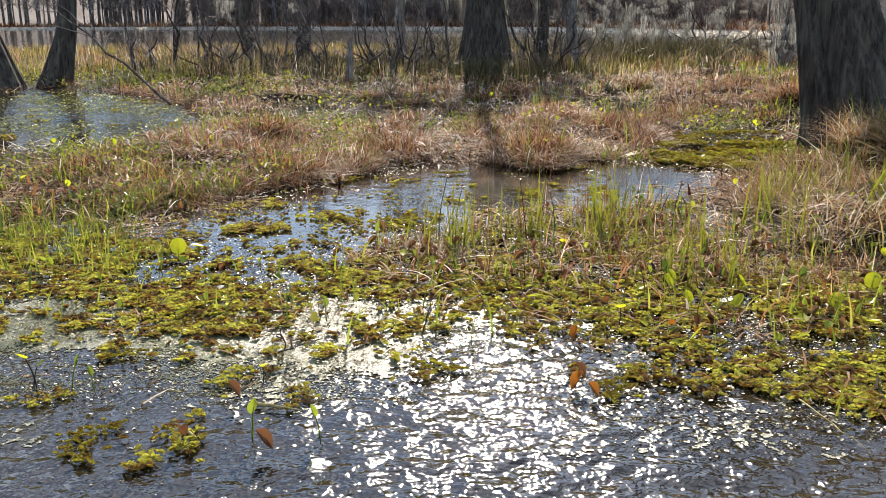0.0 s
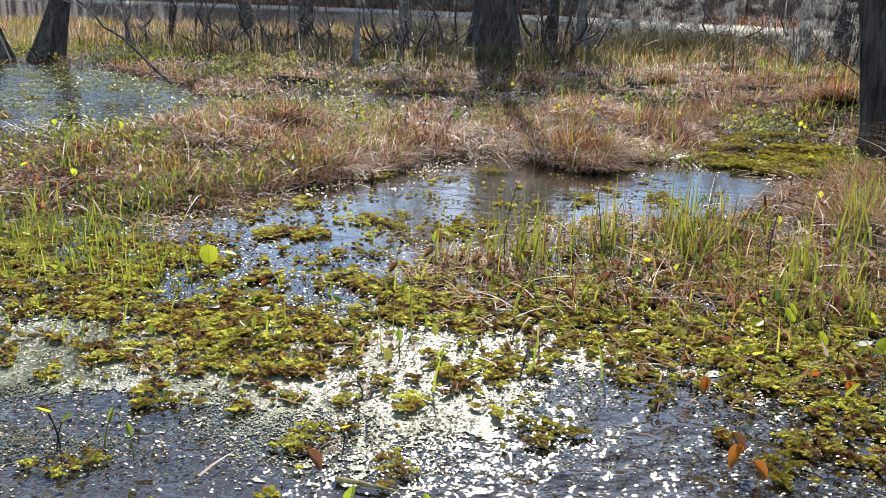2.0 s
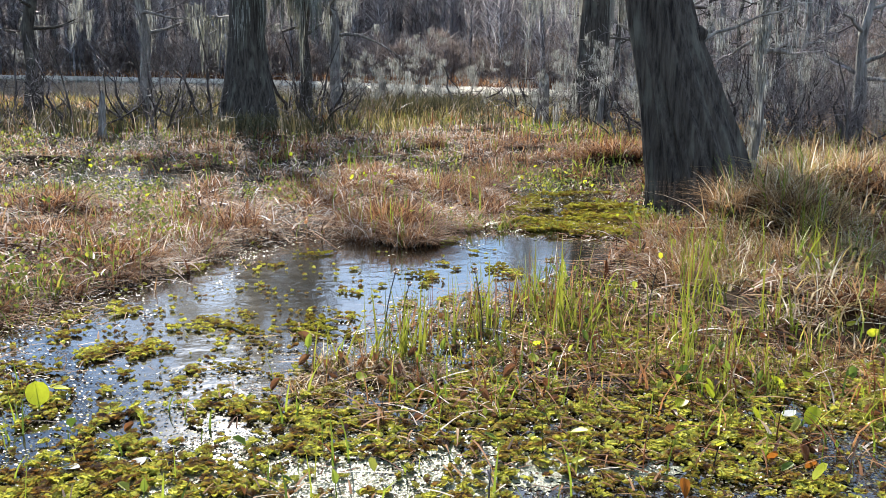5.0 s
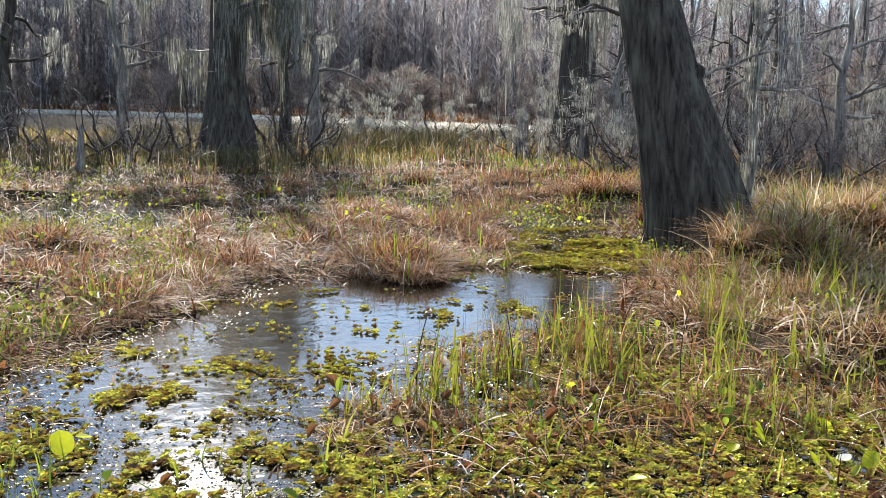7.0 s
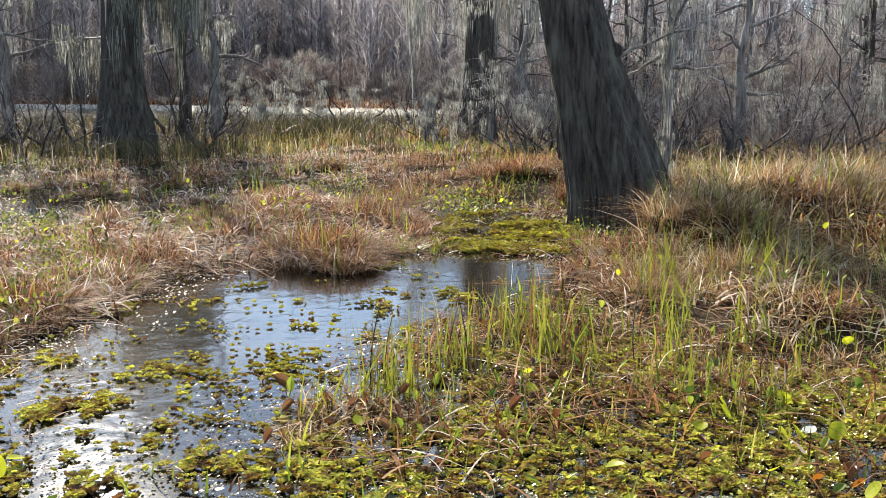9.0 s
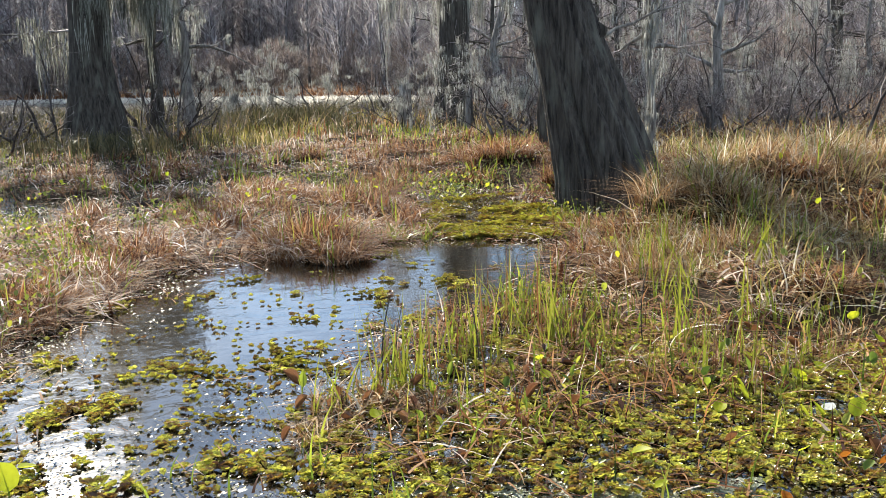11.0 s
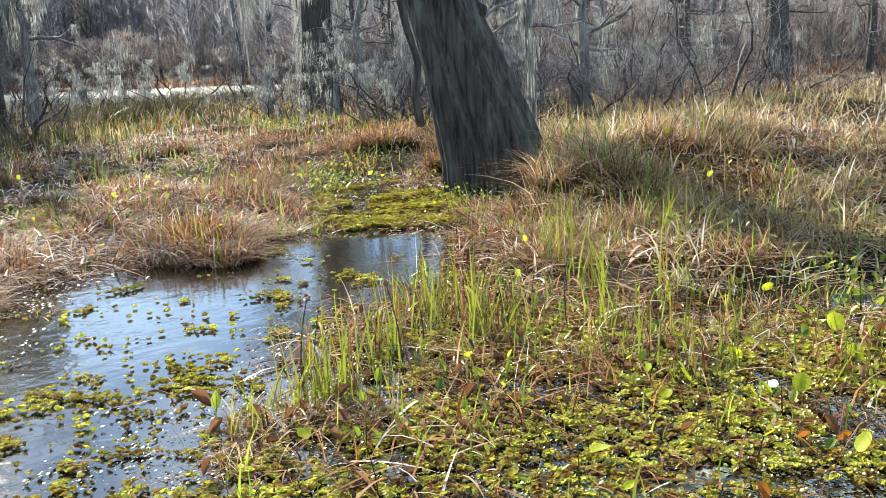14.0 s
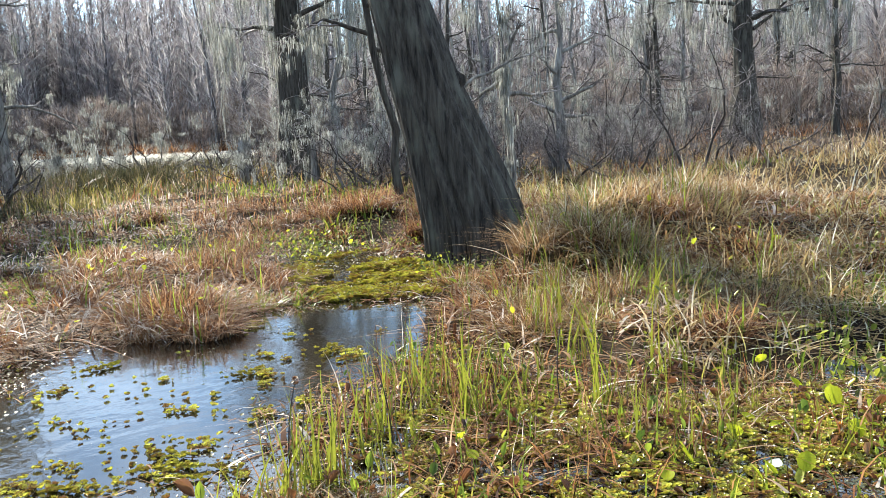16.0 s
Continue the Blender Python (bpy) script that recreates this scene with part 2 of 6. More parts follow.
MATLEAF = foliage("floating_leaves", [(0.0, (0.03, 0.015, 0.007)), (0.25, (0.15, 0.07, 0.02)), (0.43, (0.30, 0.21, 0.036)), (0.62, (0.40, 0.39, 0.045)), (1.0, (0.68, 0.65, 0.11))], 0.45, 0.28, 11.0, 0.85, 0.45, 0.45)
MOSSLEAF = foliage("bright_floating_leaves", [(0.0, (0.06, 0.04, 0.01)), (0.28, (0.18, 0.11, 0.02)), (0.55, (0.25, 0.225, 0.025)), (1.0, (0.47, 0.44, 0.05))], 0.4, 0.45, 6.0, 0.7, 0.15, 0.5)
DUCKWEED = foliage("duckweed", [(0.0, (0.08, 0.092, 0.036)), (0.6, (0.135, 0.155, 0.068)), (1.0, (0.21, 0.225, 0.135))], 0.15, 0.5, 2.0, 0.3, 0.1)
REED = foliage("rush_shoots", [(0.0, (0.05, 0.07, 0.014)), (0.35, (0.12, 0.14, 0.022)), (0.75, (0.26, 0.27, 0.03)), (1.0, (0.44, 0.35, 0.06))], 0.5, 0.4)
MARSHLEAF = foliage("marsh_leaves", [(0.0, (0.05, 0.06, 0.012)), (0.4, (0.14, 0.17, 0.025)), (0.75, (0.26, 0.29, 0.03)), (1.0, (0.40, 0.38, 0.05))], 0.45, 0.35, 3.0, 0.3, 0.4)
YELLOWLEAF = foliage("yellow_green_leaf", [(0.0, (0.30, 0.36, 0.02)), (0.6, (0.46, 0.50, 0.025)), (1.0, (0.62, 0.55, 0.04))], 0.6, 0.4, 9.0, 0.3)
BROWNLEAF = foliage("brown_leaf", [(0.0, (0.05, 0.022, 0.012)), (0.6, (0.20, 0.085, 0.035)), (1.0, (0.38, 0.22, 0.10))], 0.3, 0.45, 1.2, 0.35, 0.35)
ORANGELEAF = foliage("orange_leaf", [(0.0, (0.18, 0.04, 0.012)), (0.6, (0.40, 0.15, 0.02)), (1.0, (0.55, 0.32, 0.05))], 0.35, 0.4)
PALELEAF = foliage("pale_leaf", [(0.0, (0.40, 0.40, 0.35)), (1.0, (0.56, 0.55, 0.50))], 0.2, 0.25)
MOSS = foliage("hanging_moss", [(0.0, (0.11, 0.11, 0.095)), (0.5, (0.28, 0.28, 0.245)), (1.0, (0.48, 0.48, 0.44))], 0.42, 0.9)
TWIG = foliage("bare_twigs", [(0.0, (0.05, 0.042, 0.04)), (0.6, (0.17, 0.145, 0.14)), (1.0, (0.42, 0.38, 0.37))], 0.1, 0.7)
# paler than TWIG: the haze over the far woods is put into this colour
FARTWIG = foliage("hazy_far_twigs", [(0.0, (0.11, 0.095, 0.10)), (0.45, (0.28, 0.25, 0.255)), (0.8, (0.43, 0.40, 0.40)), (1.0, (0.62, 0.59, 0.57))], 0.40, 0.9, 0.05, 0.35)
BRUSH = foliage("brown_brush", [(0.0, (0.10, 0.066, 0.052)), (0.5, (0.29, 0.19, 0.135)), (0.8, (0.42, 0.32, 0.22)), (1.0, (0.62, 0.56, 0.48))], 0.35, 0.8, 0.2, 0.35)
FARBRUSH = foliage("far_brush", [(0.0, (0.12, 0.09, 0.08)), (0.5, (0.28, 0.22, 0.19)), (0.85, (0.38, 0.32, 0.275)), (1.0, (0.5, 0.45, 0.40))], 0.3, 0.8, 0.1, 0.35)
BARK = bark("cypress_bark", (0.009, 0.007, 0.006), (0.072, 0.063, 0.050), (0.150, 0.150, 0.118), 0.10, 24, 1.0, 0.55)
GREYBARK = bark("weathered_wood", (0.05, 0.045, 0.04), (0.22, 0.205, 0.18), (0.34, 0.33, 0.30), 0.12, 30, 0.8)
# pale grey tones put the haze of distance into the backdrop's colour
DISTANCE = foliage("hazy_distant_woods", [(0.0, (0.13, 0.115, 0.11)), (0.5, (0.23, 0.205, 0.20)), (1.0, (0.33, 0.31, 0.30))], 0.55, 0.9, 0.35, 0.6)
SHRUBBARK = bark("shrub_bark", (0.015, 0.012, 0.01), (0.055, 0.045, 0.04), (0.13, 0.12, 0.11), 0.3, 40, 0.4)
LOGWOOD = bark("wet_log", (0.05, 0.04, 0.02), (0.30, 0.25, 0.10), (0.42, 0.36, 0.18), 1.0, 25, 0.4)


# ---------------------------------------------------------------- helpers
class Soup:
    """Collects vertices and faces for one mesh."""

    def __init__(self):
        self.v, self.f3, self.f4, self.count = [], [], [], 0

    def add(self, v, faces):
        v, faces = np.asarray(v, float).reshape(-1, 3), np.asarray(faces, int)
        (self.f3 if faces.shape[1] == 3 else self.f4).append(faces + self.count)
        self.v.append(v)
        self.count += len(v)

    def more(self, faces, back):
        """Further faces on the vertices of the last add."""
        faces = np.asarray(faces, int)
        (self.f3 if faces.shape[1] == 3 else self.f4).append(faces + self.count - back)

    def mesh(self, name, material, smooth=False):
        me = bpy.data.meshes.new(name)
        v = np.concatenate(self.v)
        f3 = np.concatenate(self.f3) if self.f3 else np.zeros((0, 3), int)
        f4 = np.concatenate(self.f4) if self.f4 else np.zeros((0, 4), int)
        me.vertices.add(len(v))
        me.vertices.foreach_set("co", v.astype(np.float32).ravel())
        me.loops.add(f3.size + f4.size)
        me.loops.foreach_set("vertex_index", np.concatenate([f3.ravel(), f4.ravel()]).astype(np.int32))
        me.polygons.add(len(f3) + len(f4))
        me.polygons.foreach_set("loop_start", np.concatenate([np.arange(len(f3)) * 3, f3.size + np.arange(len(f4)) * 4]).astype(np.int32))
        me.update(calc_edges=True)
        me.validate()
        if smooth:
            me.polygons.foreach_set("use_smooth", np.ones(len(me.polygons), bool))
        me.materials.append(material)
        return me


def part(name, soup, material, parent=None, label="", smooth=False, kind=""):
    ob = new(name, soup.mesh(name, material, smooth))
    ob.parent = parent
    return tagged(ob, label, kind=kind)


def vnoise(x, y, scale, seed):
    """Smooth value noise, 0 to 1."""
    table = np.random.RandomState(seed).rand(64, 64)
    x, y = np.asarray(x) * scale, np.asarray(y) * scale
    i, j = np.floor(x).astype(int), np.floor(y).astype(int)
    u, v = x - i, y - j
    u, v = u * u * (3 - 2 * u), v * v * (3 - 2 * v)
    g = lambda a, b: table[a % 64, b % 64]
    return (g(i, j) * (1 - u) + g(i + 1, j) * u) * (1 - v) + (g(i, j + 1) * (1 - u) + g(i + 1, j + 1) * u) * v


def sdist(poly, x, y):
    """Distance to the outline of a polygon, positive inside."""
    x, y = np.asarray(x, float), np.asarray(y, float)
    best, odd = np.full(x.shape, 1e9), np.zeros(x.shape, bool)
    for (ax, ay), (bx, by) in zip(poly, poly[1:] + poly[:1]):
        dx, dy = bx - ax, by - ay
        t = np.clip(((x - ax) * dx + (y - ay) * dy) / (dx * dx + dy * dy + 1e-12), 0, 1)
        best = np.minimum(best, np.hypot(x - ax - t * dx, y - ay - t * dy))
        with np.errstate(divide="ignore", invalid="ignore"):
            odd ^= ((ay > y) != (by > y)) & (x < (bx - ax) * (y - ay) / (by - ay + 1e-12) + ax)
    return np.where(odd, best, -best)


def ss(a, b, x):
    t = np.clip((x - a) / (b - a), 0, 1)
    return t * t * (3 - 2 * t)


# ---------------------------------------------------------------- plan of the marsh
POND = [(-2.05, 6.3), (-1.6, 5.65), (-1.1, 5.2), (-0.65, 5.45), (-0.2, 5.8), (0.1, 5.95), (0.45, 6.2), (0.95, 6.35), (1.4, 6.4), (1.9, 6.9), (2.2, 7.6), (2.35, 8.35), (1.75, 8.85), (1.25, 8.8), (0.9, 8.5), (0.5, 8.6), (0.28, 9.0), (0.0, 9.25), (-0.15, 8.8), (-0.55, 8.5), (-0.85, 8.0), (-1.2, 7.4), (-1.5, 7.0), (-1.95, 6.6)]
SIDE_POND = [(-14, 14), (-10.5, 17.5), (-8.0, 17.3), (-6.4, 16.4), (-5.4, 15.5), (-4.4, 14.2), (-3.7, 12.6), (-3.25, 11.2), (-3.3, 10.0), (-3.9, 9.5), (-5.0, 9.3), (-14, 8.5)]
LAKE = [(-220, 44), (-60, 40), (-20, 37), (-14, 38), (-8, 41), (0, 42), (6, 40), (10, 35), (12.5, 33), (15, 36), (19, 47), (22, 56), (14, 75), (6, 95), (-12, 112), (-40, 125), (-90, 135), (-220, 140)]
FRONT = [(-60, 8), (-6, 6.2), (-3, 4.6), (-1.94, 4.1), (-1.36, 3.8), (-0.7, 3.65), (-0.28, 3.75), (0.16, 3.95), (0.6, 3.75), (0.9, 3.45), (1.24, 3.55), (1.5, 3.4), (1.6, 3.0), (2.6, 2.0), (9, -2), (60, -20), (60, -80), (-60, -80)]
MAT = [(-6, 6.2), (-3, 4.6), (-1.94, 4.1), (-1.36, 3.8), (-0.7, 3.65), (-0.28, 3.75), (0.16, 3.95), (0.6, 3.75), (0.9, 3.45), (1.24, 3.55), (1.5, 3.4), (2.6, 2.6), (3.6, 3.0), (2.6, 4.9), (1.7, 5.4), (1.45, 7.0), (0.95, 6.5), (0.45, 6.1), (0.1, 5.85), (-0.2, 5.7), (-0.65, 5.45), (-1.1, 5.2), (-1.6, 5.65), (-2.05, 6.2), (-2.6, 6.1), (-5, 7.6)]
SLOUGH = [(1.7, 8.75), (2.6, 8.15), (3.2, 8.7), (3.5, 9.2), (3.45, 10.1), (3.9, 11.2), (3.2, 11.9), (2.5, 11.4), (2.3, 10.2), (1.85, 9.4)]


def wet(x, y):
    w = sdist(POND, x, y) + 0.26 * (vnoise(x, y, 2.1, 7) - 0.5) + 0.34 * (vnoise(x, y, 5.5, 8) - 0.5)
    for p in (SIDE_POND, LAKE, FRONT):
        w = np.maximum(w, sdist(p, x, y))
    return w


def soaked(x, y):
    """Under the floating mats, positive inside."""
    return np.maximum(sdist(MAT, x, y), sdist(SLOUGH, x, y))


def flooded(x, y):
    """Shallow pools between the tussocks of the far marsh, 0 to 1."""
    c = 0.55 * vnoise(x, y, 0.5, 6) + 0.45 * vnoise(x, y, 1.6, 16)
    return ss(0.38, 0.58, c) * ss(10.5, 12.5, y) * ss(30, 25, y) * ss(0.0, -2.0, x - 2.6 - 0.14 * y)


def hummock(x, y):
    """The grassy mound in front of and beside the great trunk, 0 to 1."""
    ridge = np.exp(-((x - 3.55) / 0.5) ** 2 - ((y - 7.75) / 0.5) ** 2)
    ridge = np.maximum(ridge, 0.95 * np.exp(-((x - 4.5) / 0.85) ** 2 - ((y - 8.0) / 0.75) ** 2))
    return np.maximum(ridge, 0.75 * np.exp(-((x - 5.9) / 1.1) ** 2 - ((y - 8.5) / 1.0) ** 2))


def ground_z(x, y):
    w = wet(x, y)
    land = 0.04 + 0.14 * (vnoise(x, y, 0.9, 3) - 0.35) + 0.16 * (vnoise(x, y, 2.3, 4) - 0.45)
    land = 0.02 + (land - 0.02) * ss(0.1, 1.6, -w)
    land = land + 0.16 * (vnoise(x, y, 1.3, 9) - 0.45) * ss(1.8, 3, x) * ss(4.5, 6, y) + 0.14 * ss(2.5, 6, x) * ss(4.5, 6.5, y) * ss(26, 14, y)
    land = land + (-0.03 - land) * flooded(x, y) + 0.36 * hummock(x, y)
    mud = -0.05 + 0.05 * (vnoise(x, y, 2.3, 5) - 0.5)
    land = land + (mud - land) * ss(-0.9, 0.1, soaked(x, y))
    return -0.28 + (land + 0.28) * ss(0.3, -0.1, w)


def graded(lo, hi, a, b, fine, grow):
    """Coordinates fine between a and b, coarser beyond."""
    mid = list(np.arange(a, b, fine))
    left, right, step = [], [], fine
    p = a
    while p > lo:
        step *= grow
        p -= step
        left.append(p)
    p, step = b, fine
    while p < hi:
        right.append(p)
        step *= grow
        p += step
    return np.array(left[::-1] + mid + right)


gx, gy = graded(-900, 900, -6, 9, 0.1, 1.13), graded(-700, 1500, 2, 15, 0.1, 1.12)
X, Y = np.meshgrid(gx, gy)
Z = ground_z(X, Y)
idx = np.arange(X.size).reshape(X.shape)
grid = Soup()
grid.add(np.stack([X, Y, Z], -1), np.stack([idx[:-1, :-1], idx[:-1, 1:], idx[1:, 1:], idx[1:, :-1]], -1).reshape(-1, 4))
tagged(part("ground", grid, MUD, smooth=True), "dark peaty marsh ground with plant litter", "ground", kind="structure")

sheet = Soup()
sheet.add([(-900, -700, 0), (900, -700, 0), (900, 1500, 0), (-900, 1500, 0)], [(0, 1, 2, 3)])
tagged(part("water", sheet, WATER), "dark brown swamp water with small ripples", "water", kind="structure")


# ---------------------------------------------------------------- grass
def scatter(rng, n, box, weight):
    x0, x1, y0, y1 = box
    x, y = rng.uniform(x0, x1, n), rng.uniform(y0, y1, n)
    keep = rng.rand(n) < weight(x, y)
    return x[keep], y[keep]


def blades(soup, rng, x, y, z, h, w, lean, curl=1.8, heading=None, droop=0.35, seg=4, twist=0.6):
    """Tapered ribbons that rise from (x, y, z) and bow over; h, w and lean are arrays or numbers."""
    n = len(x)
    if not n:
        return
    h, w, lean = (np.broadcast_to(a, n) for a in (h, w, lean))
    a = rng.uniform(0, 2 * np.pi, n) if heading is None else heading
    side = a + np.pi / 2 + rng.uniform(-twist, twist, n)
    rows, wob = [], rng.normal(0, 0.05, n)
    for k in range(seg + 1):
        s = k / seg
        out = lean * h * s ** curl
        up = h * s * (1 - droop * np.minimum(lean, 2.2) * s)
        px, py = x + np.cos(a) * out - np.sin(a) * wob * h * s * s, y + np.sin(a) * out + np.cos(a) * wob * h * s * s
        half = 0.5 * w * (1 - s ** 1.6) if k < seg else 0 * w
        if k < seg:
            rows.append(np.stack([px - np.cos(side) * half, py - np.sin(side) * half, z + up], -1))
            rows.append(np.stack([px + np.cos(side) * half, py + np.sin(side) * half, z + up], -1))
        else:
            rows.append(np.stack([px, py, z + up], -1))
    per = 2 * seg + 1
    v = np.stack(rows, 1).reshape(-1, 3)
    base = np.arange(n)[:, None] * per
    quads = np.concatenate([base + np.array([2 * k, 2 * k + 1, 2 * k + 3, 2 * k + 2]) for k in range(seg - 1)], 1).reshape(-1, 4)
    tips = (base + np.array([2 * seg - 2, 2 * seg - 1, 2 * seg])).reshape(-1, 3)
    soup.add(v, quads)
    soup.more(tips, len(v))


def dry(x, y):
    return ss(-0.15, 0.08, -wet(x, y)) * ss(-0.3, 0.05, -soaked(x, y)) * (1 - 0.88 * flooded(x, y))


def straw_here(x, y):
    clump = 0.06 + 0.94 * ss(0.38, 0.60, 0.55 * vnoise(x, y, 1.1, 11) + 0.45 * vnoise(x, y, 3.4, 12))
    return dry(x, y) * clump * ss(5.4, 6.6, y + 0.12 * np.abs(x + 1))


def lying(soup, rng, x, y, length, w, seg=3):
    """Fallen stems: low arches that lie over one another."""
    h = rng.uniform(0.02, 0.16, len(x))
    blades(soup, rng, x, y, ground_z(x, y) + rng.uniform(0, 0.07, len(x)), h, w, length / h, 1.0, droop=0.42, seg=seg, twist=0.4)


rng = np.random.RandomState(7)
straw = Soup()
x, y = scatter(rng, 40000, (-6.5, 7, 5.5, 12.5), straw_here)
lying(straw, rng, x, y, rng.uniform(0.08, 0.34, len(x)), rng.uniform(0.009, 0.030, len(x)))
x, y = scatter(rng, 20000, (-6.5, 7, 5.5, 12.5), straw_here)
blades(straw, rng, x, y, ground_z(x, y), rng.uniform(0.06, 0.24, len(x)), rng.uniform(0.008, 0.019, len(x)), rng.gamma(2.4, 0.8, len(x)))
x, y = scatter(rng, 62000, (-12, 16, 12.5, 20), straw_here)
lying(straw, rng, x, y, rng.uniform(0.2, 0.6, len(x)), rng.uniform(0.012, 0.024, len(x)))
x, y = scatter(rng, 30000, (-12, 16, 12.5, 20), straw_here)
blades(straw, rng, x, y, ground_z(x, y), rng.uniform(0.10, 0.34, len(x)), rng.uniform(0.010, 0.02, len(x)), rng.gamma(2.0, 0.5, len(x)), seg=3)
x, y = scatter(rng, 42000, (-24, 34, 20, 38), straw_here)
blades(straw, rng, x, y, ground_z(x, y), rng.uniform(0.15, 0.5, len(x)), rng.uniform(0.02, 0.04, len(x)), rng.gamma(2.0, 0.45, len(x)), seg=3)
straws = Soup()
x, y = scatter(rng, 5500, (-6.5, 7, 5.5, 13), straw_here)
lying(straws, rng, x, y, rng.uniform(0.12, 0.42, len(x)), rng.uniform(0.009, 0.022, len(x)), 4)
x, y = scatter(rng, 2600, (-6.5, 7, 5.5, 13), straw_here)
blades(straws, rng, x, y, ground_z(x, y), rng.uniform(0.1, 0.3, len(x)), rng.uniform(0.007, 0.014, len(x)), rng.gamma(2.2, 0.7, len(x)))
x, y = scatter(rng, 2500, (-12, 16, 13, 20), straw_here)
lying(straws, rng, x, y, rng.uniform(0.2, 0.6, len(x)), rng.uniform(0.016, 0.032, len(x)))
tagged(part("bleached_straw", straws, BLEACHED), "pale bleached straws over the dead grass", "grass", kind="stuff")
tagged(part("dead_grass", straw, STRAW), "reddish brown dead marsh grass lying in tangles", "grass", kind="stuff")

green = Soup()
x, y = scatter(rng, 16000, (-6, 6, 4.6, 12.5), lambda x, y: 0.8 * dry(x, y) * ss(0.45, 0.75, vnoise(x, y, 1.0, 21)))
blades(green, rng, x, y, ground_z(x, y), rng.uniform(0.08, 0.24, len(x)), rng.uniform(0.008, 0.016, len(x)), rng.gamma(2, 0.25, len(x)))
x, y = scatter(rng, 9000, (-7, -1.5, 4.9, 7.5), lambda x, y: 0.6 * ss(-0.1, 0.1, -wet(x, y)) * ss(0.3, 0.6, vnoise(x, y, 1.6, 24)))
blades(green, rng, x, y, ground_z(x, y), rng.uniform(0.08, 0.26, len(x)), rng.uniform(0.006, 0.012, len(x)), rng.gamma(2, 0.22, len(x)))
x, y = scatter(rng, 30000, (-14, 14, 12, 25), lambda x, y: 0.7 * dry(x, y) * ss(0.4, 0.75, vnoise(x, y, 0.5, 22)))
blades(green, rng, x, y, ground_z(x, y), rng.uniform(0.08, 0.28, len(x)), rng.uniform(0.014, 0.026, len(x)), rng.gamma(2, 0.3, len(x)), seg=3)
tagged(part("green_grass", green, GREEN), "short green shoots among dead marsh grass", "grass", kind="stuff")

bank = Soup()


def bank_here(x, y):
    edge = ss(0.0, 0.7, x - np.interp(y, [4.5, 5.5, 6.6, 7.4, 8.8, 9.4, 10.2, 14], [2.4, 1.9, 1.6, 2.3, 3.2, 4.3, 4.6, 5.5]))
    return edge * dry(x, y) * (0.06 + 0.94 * ss(0.36, 0.6, 0.55 * vnoise(x, y, 1.1, 31) + 0.45 * vnoise(x, y, 3.3, 32)))


x, y = scatter(rng, 19000, (1.4, 9, 4.5, 13), bank_here)
lying(bank, rng, x, y, rng.uniform(0.12, 0.45, len(x)), rng.uniform(0.008, 0.018, len(x)))
x, y = scatter(rng, 18000, (1.4, 9, 4.5, 13), bank_here)
hump = (0.35 + 0.9 * vnoise(x, y, 1.1, 33)) * (0.55 + 0.45 * ss(3, 6, x))
blades(bank, rng, x, y, ground_z(x, y), rng.uniform(0.14, 0.52, len(x)) * hump, rng.uniform(0.008, 0.018, len(x)), rng.gamma(2.4, 0.62, len(x)))
mound = Soup()
x, y = scatter(rng, 18000, (2.3, 8, 6.4, 10.5), lambda x, y: ss(0.12, 0.6, hummock(x, y)) * (0.25 + 0.75 * ss(0.35, 0.6, vnoise(x, y, 3.1, 34))) * ss(0.5, 0.62, np.hypot(x - 3.98, y - 9.41)))
blades(mound, rng, x, y, ground_z(x, y), rng.uniform(0.14, 0.5, len(x)), rng.uniform(0.007, 0.015, len(x)), rng.gamma(2.3, 0.55, len(x)))
tagged(part("mound_grass", mound, TAWNY), "tangled tawny grass on the mound beside the cypress", "grass", kind="stuff")
x, y = scatter(rng, 22000, (7, 24, 4, 22), bank_here)
blades(bank, rng, x, y, ground_z(x, y), rng.uniform(0.15, 0.5, len(x)) * (0.35 + 0.65 * ss(2.5, 5.5, np.hypot(x - 20.5, y - 17.8))), rng.uniform(0.014, 0.026, len(x)), rng.gamma(2.4, 0.6, len(x)), seg=3)
x, y = scatter(rng, 7000, (2.1, 5.6, 4.4, 6.9), lambda x, y: ss(2.1, 2.8, x) * ss(0.35, 0.6, vnoise(x, y, 2.1, 35)))
blades(bank, rng, x, y, np.maximum(ground_z(x, y), -0.02), rng.uniform(0.08, 0.36, len(x)), rng.uniform(0.006, 0.014, len(x)), rng.gamma(2.4, 0.6, len(x)))
tagged(part("bank_grass", bank, TAN), "tall tan and yellow-green grass on the bank", "grass", kind="stuff")


